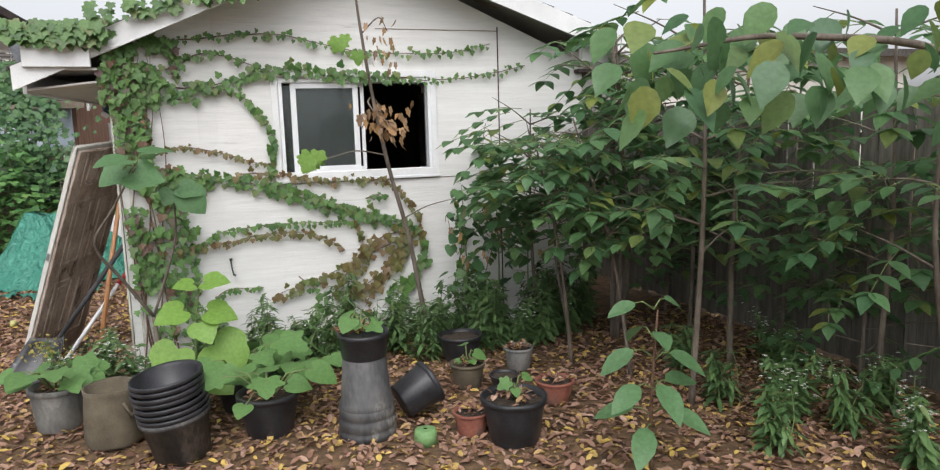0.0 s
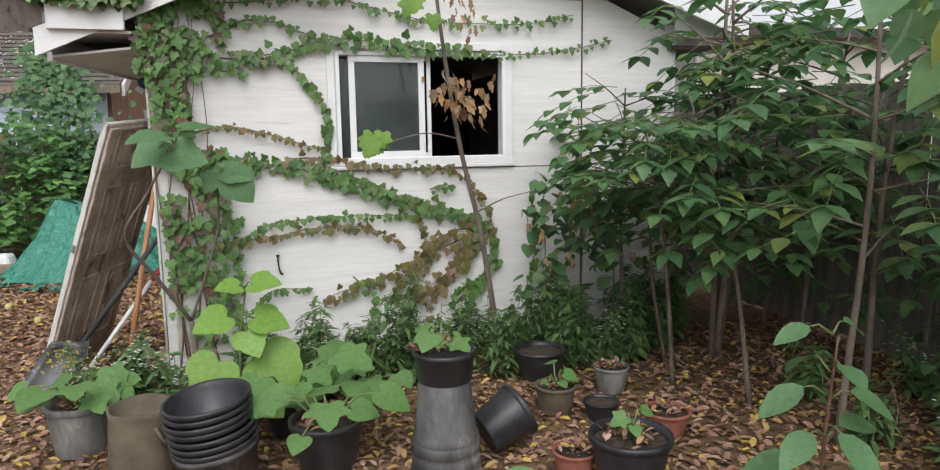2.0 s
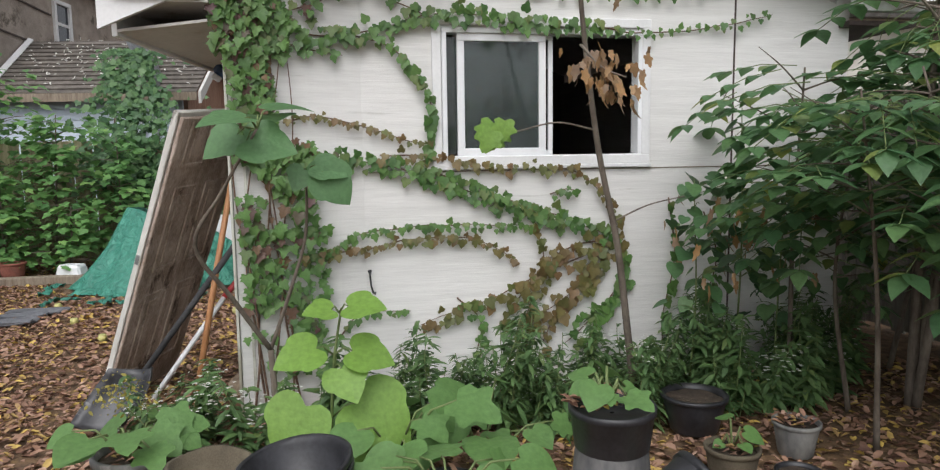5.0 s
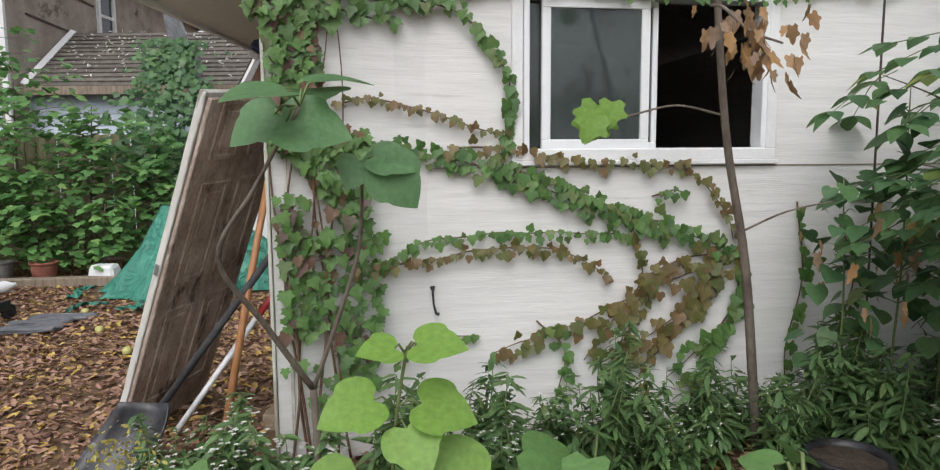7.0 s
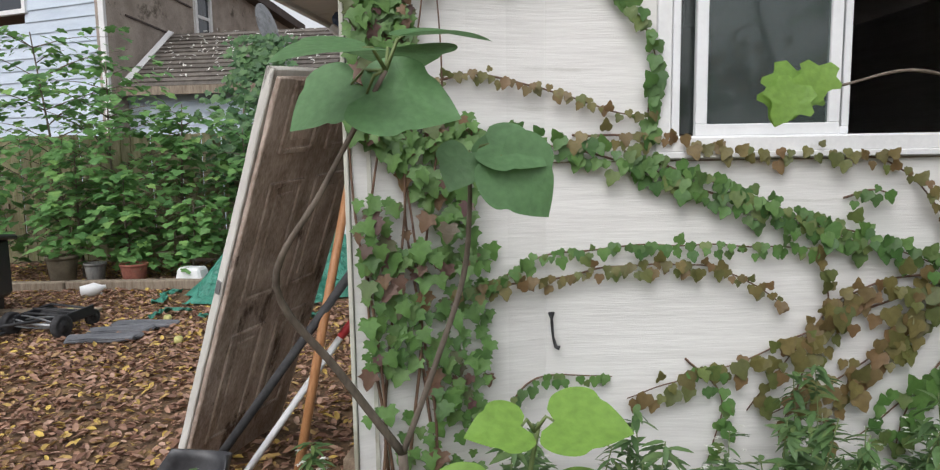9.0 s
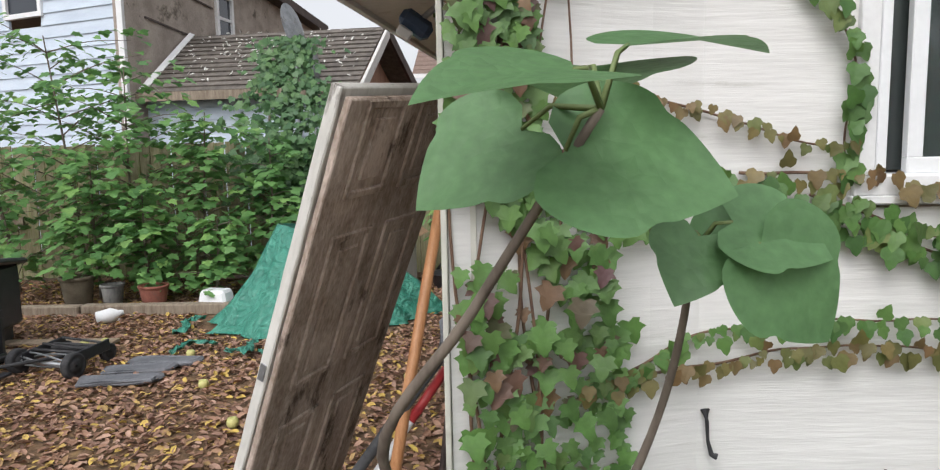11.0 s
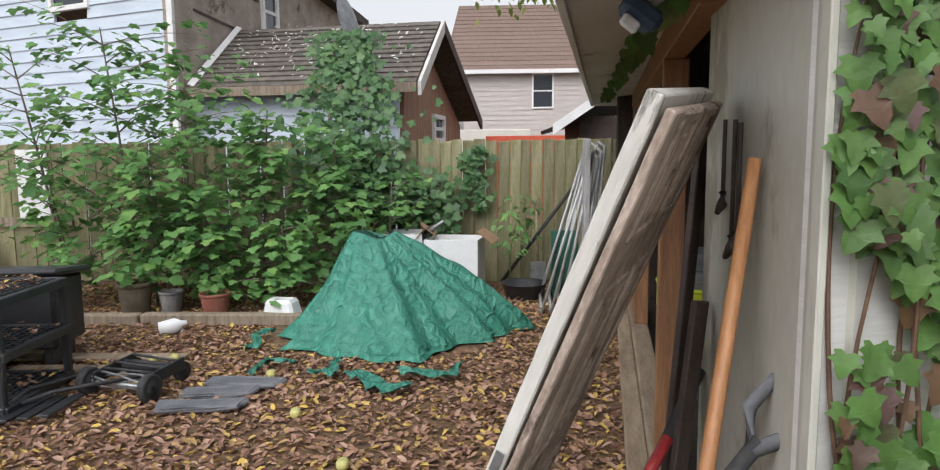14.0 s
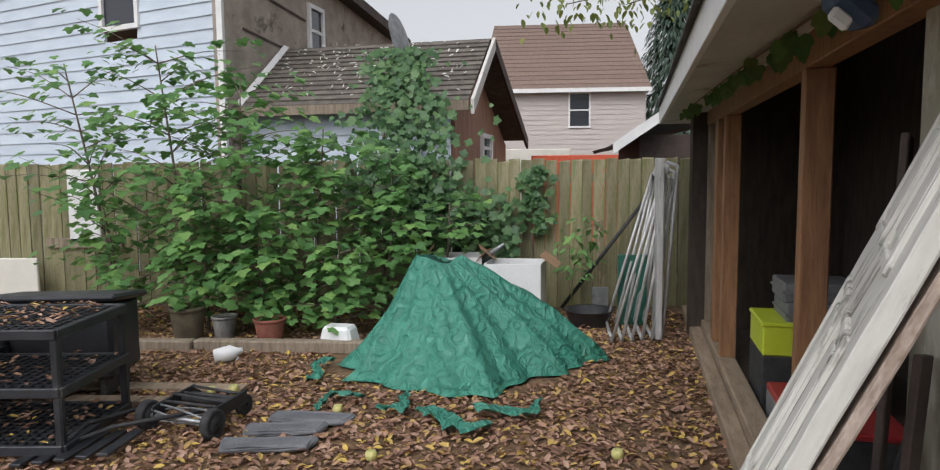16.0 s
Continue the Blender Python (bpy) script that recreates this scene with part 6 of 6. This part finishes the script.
# ---- saplings and thicket ----
def sapling(name, label, base, top, r0, leaf, leaf_mat, size, branches, per, spread, droop=0.5, bark=BARK, group="", z_from=0.3, cat="sapling", width=1.0, pinnate=0):
    """Tapered trunk with limbs; leaves in sprays along the limbs."""
    e = empty(name, None, label, cat, group)
    base, top = Vector(base), Vector(top)
    mid = base.lerp(top, 0.5) + Vector((rnd.uniform(-.08, .08), rnd.uniform(-.08, .08), 0))
    tr_ = smooth_path([base, mid, top], 8)
    pcs, lv, limbs_ = [(tr_, taper(len(tr_), r0, r0 * 0.3))], Leaves(leaf), []
    for i in range(branches):
        t = z_from + (1 - z_from) * (i + rnd.random()) / branches
        p = tr_[min(len(tr_) - 1, int(t * (len(tr_) - 1)))]
        a = i * 2.4 + rnd.uniform(-.5, .5)
        L = spread * rnd.uniform(0.5, 1.1) * (1.15 - 0.55 * t)
        d = Vector((math.cos(a), math.sin(a), rnd.uniform(0.1, 0.7)))
        path = [p, p + d * L * 0.5, p + d * L + Vector((0, 0, -droop * L * 0.35))]
        path = smooth_path(path, 5)
        limbs_.append((path, taper(len(path), r0 * 0.35, r0 * 0.1)))
        for k in range(per):
            q = path[rnd.randrange(2, len(path))] + jit(0.05 if pinnate else 0.13)
            aa = a + rnd.uniform(-1.3, 1.3)
            if pinnate:
                dirv = Vector((math.cos(aa), math.sin(aa), rnd.uniform(-0.6, 0.2)))
                ax = dirv.normalized()
                sd = ax.cross(Vector((0, 0, 1))).normalized()
                RL = size * 2.6
                pcs.append(([q, q + ax * RL * 0.5, q + ax * RL + Vector((0, 0, -0.05))], [0.003, 0.0025, 0.002]))
                for m_ in range(pinnate):
                    f = (m_ + 1) / pinnate
                    for s_ in (-1, 1):
                        lv.add(q + ax * RL * f + Vector((0, 0, -0.05 * f * f)), ax * 0.5 + sd * s_ + Vector((0, 0, -droop * rnd.uniform(0.1, 0.9))), (0, 0, 1), size * rnd.uniform(0.75, 1.15), width)
                lv.add(q + ax * RL + Vector((0, 0, -0.05)), ax + Vector((0, 0, -droop)), (0, 0, 1), size, width)
            else:
                lv.add(q, (math.cos(aa), math.sin(aa), -droop * rnd.uniform(0.1, 1.2)), (rnd.uniform(-.3, .3), rnd.uniform(-.6, .1), 1), size * rnd.uniform(0.55, 1.2), width)
    woody("trunk", pcs[:1], bark, e)
    for limb in limbs_:
        woody("limb", [limb], bark, e)
    if len(pcs) > 1:
        woody("leaf_stalks", pcs[1:], STEMGREEN, e)["kind"] = "stuff"
    lv.make("crown", leaf_mat, e)
    return e


TH = "dense sapling with drooping dark green compound leaves"
for bx, by, tx, ty, tz, r0, br, per, sp, sz, zf in (
    (2.33, 7.5, 2.2, 7.3, 1.95, 0.018, 12, 3, 0.55, 0.14, 0.35),
    (2.9, 7.15, 2.75, 6.9, 2.5, 0.03, 15, 3, 0.75, 0.15, 0.3),
    (3.1, 7.4, 3.2, 7.0, 2.4, 0.03, 14, 3, 0.75, 0.15, 0.3),
    (2.51, 6.27, 2.15, 6.45, 1.85, 0.017, 14, 3, 0.65, 0.14, 0.42),
    (2.59, 5.68, 2.5, 5.5, 2.7, 0.022, 12, 3, 0.7, 0.15, 0.3),
    (3.3, 6.2, 3.3, 6.0, 2.5, 0.026, 15, 3, 0.8, 0.15, 0.25),
    (3.6, 7.1, 3.7, 6.9, 2.3, 0.024, 13, 3, 0.7, 0.15, 0.25),
    (3.7, 5.3, 3.6, 5.2, 2.4, 0.024, 13, 3, 0.7, 0.15, 0.25),
    (3.4, 4.5, 3.3, 4.6, 2.3, 0.022, 11, 3, 0.6, 0.14, 0.25),
    (2.9, 7.19, 2.85, 7.1, 2.6, 0.035, 8, 2, 0.5, 0.14, 0.62),
    (2.25, 6.7, 1.85, 6.45, 1.75, 0.016, 14, 3, 0.6, 0.13, 0.55),
    (2.5, 7.2, 2.3, 7.0, 1.6, 0.016, 10, 3, 0.5, 0.13, 0.4),
    (3.3, 7.8, 3.4, 7.6, 2.1, 0.02, 10, 3, 0.6, 0.14, 0.3),
):
    sapling("thicket_sapling", TH, (bx, by, -0.02), (tx, ty, tz), r0, POINTED, THICKET, sz * 0.98, br + (2 if bx < 3.2 else -2), per, sp * 1.05, 0.22, BARK, "thicket saplings", (max(0.42, zf + 0.12) if bx < 3.2 else 0.34), "sapling", 1.15, 3)
for bx, by, tx, ty, tz in ((3.85, 6.3, 3.8, 6.1, 2.3), (3.75, 7.7, 3.6, 7.5, 2.0), (3.95, 4.5, 3.85, 4.5, 2.2), (3.9, 5.6, 3.8, 5.5, 1.5)):
    sapling("thicket_sapling", TH, (bx, by, -0.02), (tx, ty, tz), 0.02, POINTED, THICKET, 0.13, 16, 3, 0.6, 0.25, BARK, "thicket saplings", 0.15, "sapling", 1.15, 3)
for bx, by, tx, ty, tz, br, z0 in ((1.72, 7.62, 1.66, 7.5, 1.35, 9, 0.35), (2.0, 7.6, 1.9, 7.42, 1.75, 13, 0.4), (2.25, 7.55, 2.2, 7.4, 1.5, 11, 0.3)):
    sapling("wall_creeper", "slender climbing plant with broad dark leaves by the white wall", (bx, by, -0.02), (tx, ty, tz), 0.008, HEART, MAPLEDARK, 0.1, br, 4, 0.22, 0.8, STEMGREEN, "creepers by the wall", z0, "climbing plant", 1.0)
# low broad-leaved plant by the path
rp = Vector((1.85, 5.0, 0))
petiole_plant("broad_leaf_shrub", "knee-high shrub with broad pointed green leaves",
              [([rp, rp + Vector((0.0, 0, 0.4)), rp + Vector((0.02, -0.02, 0.85))], 0.012, 0.005)],
              [(rp + Vector((0.01, 0, z)), rp + Vector((0.09 * math.cos(a), 0.09 * math.sin(a), z + 0.04)), (math.cos(a), math.sin(a) - 0.2, rnd.uniform(-0.45, 0.05)), (0, -0.5, 1), s)
               for z, a, s in ((0.85, 0.3, 0.16), (0.85, 3.0, 0.16), (0.72, 4.4, 0.18), (0.7, 1.6, 0.17), (0.6, 2.8, 0.21), (0.58, 6.0, 0.22), (0.45, 4.6, 0.24), (0.43, 3.4, 0.22), (0.42, 0.2, 0.22), (0.3, 5.4, 0.22), (0.28, 2.4, 0.22), (0.22, 3.9, 0.24))],
              BIGLEAF, OVAL, STEMRED, "shrub")
# overhanging branch close to the start of the walk
ob_ = empty("overhanging_branch", None, "branch with large green leaves hanging from a tree", "branch")
main = smooth_path([(4.0, 3.6, 0.0), (3.5, 3.9, 1.3), (2.7, 4.05, 1.95), (1.8, 4.05, 2.05), (1.2, 4.0, 1.98)], 6)
woody("limb", [(main, taper(len(main), 0.03, 0.005))], BARK, ob_)
lv, ly = Leaves(POINTED), Leaves(POINTED)
for i in range(120):
    t = 0.42 + 0.58 * rnd.random() ** 0.8
    p = main[int(t * (len(main) - 1))] + Vector((rnd.uniform(-.22, .22), rnd.uniform(-.25, .3), rnd.uniform(-0.2, 0.12)))
    (ly if i % 12 == 5 else lv).add(p, (rnd.uniform(-1, .6), rnd.uniform(-.5, .4), -rnd.uniform(0.2, 1.0)), (rnd.uniform(-.3, .3), -.5, 1), rnd.uniform(0.09, 0.17), 1.3)
ly.make("yellow_leaves", FARLEAF, ob_, "yellowing leaves")
lv.make("leaves", THICKET, ob_)

# ---- shrubs along the far fence ----
MB = "young maple with spreading green leaves by the fence"
for bx, by, tx, ty, tz, br, per, sp, sz, mat_ in (
    (-5.6, 14.3, -5.8, 14.1, 3.0, 26, 18, 1.5, 0.13, MAPLE), (-6.4, 14.2, -6.7, 13.9, 2.8, 20, 15, 1.6, 0.12, MAPLE),
    (-4.9, 14.2, -4.8, 13.9, 2.6, 24, 14, 1.25, 0.13, MAPLE), (-4.2, 14.3, -4.0, 14.1, 2.1, 20, 15, 0.8, 0.14, MAPLE),
    (-5.2, 13.8, -5.1, 13.6, 1.5, 18, 14, 0.8, 0.14, MAPLE), (-6.1, 13.7, -6.1, 13.5, 1.3, 10, 9, 0.7, 0.13, MAPLE),
    (-3.5, 14.4, -3.3, 14.2, 1.8, 18, 13, 0.65, 0.13, MAPLE), (-4.5, 13.6, -4.5, 13.5, 1.2, 14, 12, 0.55, 0.14, MAPLE),
    (-3.8, 13.6, -3.7, 13.5, 0.9, 12, 10, 0.5, 0.13, MAPLE),
    (-2.9, 14.6, -2.7, 14.4, 1.3, 12, 10, 0.55, 0.12, MAPLE),
):
    sapling("young_maple", MB, (bx, by, -0.02), (tx, ty, tz), 0.022, MAPLET, mat_, sz * 0.86, int(br * 1.2), per + 5, sp, 0.35, BARK, "maples by the fence", 0.12, "young tree")
cr = empty("creeper", None, "dark green creeper climbing a pole and over the fence", "creeper")
woody("stem", [(smooth_path([(-3.6, 15.0, 0), (-3.55, 15.0, 1.2), (-3.6, 15.4, 2.4), (-3.6, 16.2, 2.9)], 6), taper(19, 0.03, 0.01)), (smooth_path([(-3.5, 15.0, 1.6), (-2.9, 15.0, 1.5), (-2.2, 15.0, 1.2)], 6), taper(13, 0.015, 0.006)), (smooth_path([(-1.75, 15.05, 0), (-1.8, 15.05, 0.9), (-1.75, 15.05, 1.7)], 6), taper(13, 0.01, 0.005))], BARK, cr)
lv = Leaves(LOBED)
for i in range(2400):
    k = rnd.random()
    if k < 0.6:
        z = rnd.uniform(1.0, 3.25)
        w = 0.5 if z < 2.5 else 0.3
        p = Vector((-3.45 + (0.12 if z < 2.6 else -0.05) + rnd.gauss(0, w * 0.75), 15.0 + max(0, z - 1.9) * 0.9 + rnd.uniform(-.25, .15), z))
    elif k < 0.93:
        x = rnd.uniform(-3.5, -2.0)
        p = Vector((x, 14.95 + rnd.uniform(-.2, .1), rnd.gauss(1.3 - 0.25 * (x + 3.5), 0.24)))
    else:
        p = Vector((rnd.gauss(-1.77, 0.09), 15.02, rnd.uniform(0.9, 1.7)))
    lv.add(p, (rnd.uniform(-1, 1), -rnd.uniform(0.0, 1.0), rnd.uniform(-1, 0.1)), (rnd.uniform(-.8, .8), -1, rnd.uniform(0, 1.2)), rnd.uniform(0.05, 0.12))
lv.make("leaves", MAPLEDARK, cr)
sapling("fence_weed", "leafy green weed by the fence", (-1.35, 14.8, 0), (-1.2, 14.6, 1.1), 0.01, OVAL, MAPLE, 0.11, 12, 8, 0.35, 0.5, STEMGREEN, "", 0.4, "weed")

# ---- far trees ----
st = empty("spruce", None, "tall dark conifer behind the houses", "tree")
woody("trunk", [([(6.2, 46, 0), (6.2, 46, 13)], [0.3, 0.05])], BARK, st)
lv = Leaves(LANCE)
for i in range(7000):
    z = rnd.uniform(1.5, 13)
    r = (13.4 - z) * 0.3 * rnd.random() ** 0.5
    a = rnd.uniform(0, 6.28)
    lv.add((6.2 + r * math.cos(a), 46 + r * math.sin(a), z + rnd.uniform(-.2, .2)), (math.cos(a), math.sin(a), -0.7), (0, 0, 1), rnd.uniform(0.3, 0.6))
lv.make("crown", SPRUCE, st)
ot = empty("autumn_tree", None, "tall tree with thin yellow-green foliage", "tree")
limbs = [([(5.5, 24, 0), (5.0, 24, 4), (3.5, 23.5, 7)], [0.25, 0.18, 0.06])]
lv = Leaves(OVAL)
for i in range(22):
    p = Vector((rnd.uniform(-1.5, 5.5), 23 + rnd.uniform(-1, 1), rnd.uniform(4.9, 7.5)))
    limbs.append(([(4.2, 23.7, 5.5), Vector((4.2, 23.7, 5.5)).lerp(p, 0.6) + Vector((0, 0, 0.4)), p], [0.05, 0.03, 0.01]))
    for k in range(70):
        lv.add(p + Vector((rnd.gauss(0, 0.5), rnd.gauss(0, 0.4), rnd.gauss(-.1, 0.25))), (rnd.uniform(-1, 1), rnd.uniform(-1, 1), -0.8), (0, 0, 1), rnd.uniform(0.12, 0.22))
woody("trunk", limbs, BARK, ot)
lv.make("crown", FARLEAF, ot)

# ---- fallen leaves ----
def litter(name, x0, x1, y0, y1, count, label, lift=0.0):
    lv = Leaves(FALLEN)
    n = 0
    while n < count:
        x, y = rnd.uniform(x0, x1), rnd.uniform(y0, y1)
        if y > 7.95 and x > -1.1 + 0.151 * (y - 8):
            continue
        if (x - -2.5) ** 2 / 1.25 + (y - 12.75) ** 2 / 0.85 < 1:
            continue
        n += 1
        a = rnd.uniform(0, 6.28)
        lv.add((x, y, ground_z(x, y) + rnd.uniform(0.0, 0.022) + lift), (math.cos(a), math.sin(a), rnd.uniform(-.25, .4)), (rnd.uniform(-.5, .5), rnd.uniform(-.5, .5), 1), rnd.uniform(0.03, 0.078))
    return tagged(lv.make(name, LITTER), label, "leaf litter", kind="stuff")


litter("leaf_litter", -7.0, 0.2, 8.0, 14.9, 36000, "brown and yellow fallen leaves over the yard")
litter("leaf_litter", -3.2, 4.1, 4.2, 8.0, 19000, "brown and yellow fallen leaves among the pots")
litter("leaf_litter", -6.0, -2.2, 6.0, 8.5, 4000, "brown and yellow fallen leaves beside the path")
litter("leaf_litter", -3.0, 4.0, -1.0, 4.2, 4000, "scattered brown fallen leaves along the path")
for z, cnt in ((0.785, 150), (0.44, 60), (0.1, 90)):
    lv = Leaves(FALLEN)
    for i in range(cnt):
        a = rnd.uniform(0, 6.28)
        lv.add((rnd.uniform(-5.5, -4.58), rnd.uniform(10.5, 11.2), z + rnd.uniform(0, .01)), (math.cos(a), math.sin(a), .1), (0, 0, 1), rnd.uniform(0.04, 0.08))
    tagged(lv.make("shelf_leaves", LITTER), "yellow fallen leaves on the shelf", "leaf litter", kind="stuff")
for px, py, pz, r in ((0.0, 6.25, 0.24, 0.14), (1.33, 5.6, 0.245, 0.15), (1.13, 5.78, 0.13, 0.08), (1.8, 6.05, 0.14, 0.1), (-1.24, 6.85, 0.25, 0.12), (1.36, 6.55, 0.155, 0.09), (0.53, 6.0, 0.63, 0.12), (1.83, 6.75, 0.155, 0.08)):
    lv = Leaves(FALLEN)
    for i in range(34):
        a, rr = rnd.uniform(0, 6.28), r * rnd.random() ** 0.5
        lv.add((px + rr * math.cos(a), py + rr * math.sin(a), pz + rnd.uniform(0, .025)), (rnd.uniform(-1, 1), rnd.uniform(-1, 1), .2), (0, 0, 1), rnd.uniform(0.035, 0.065))
    tagged(lv.make("pot_leaves", LITTER), "dry fallen leaves lying in a pot", "leaf litter", kind="stuff")
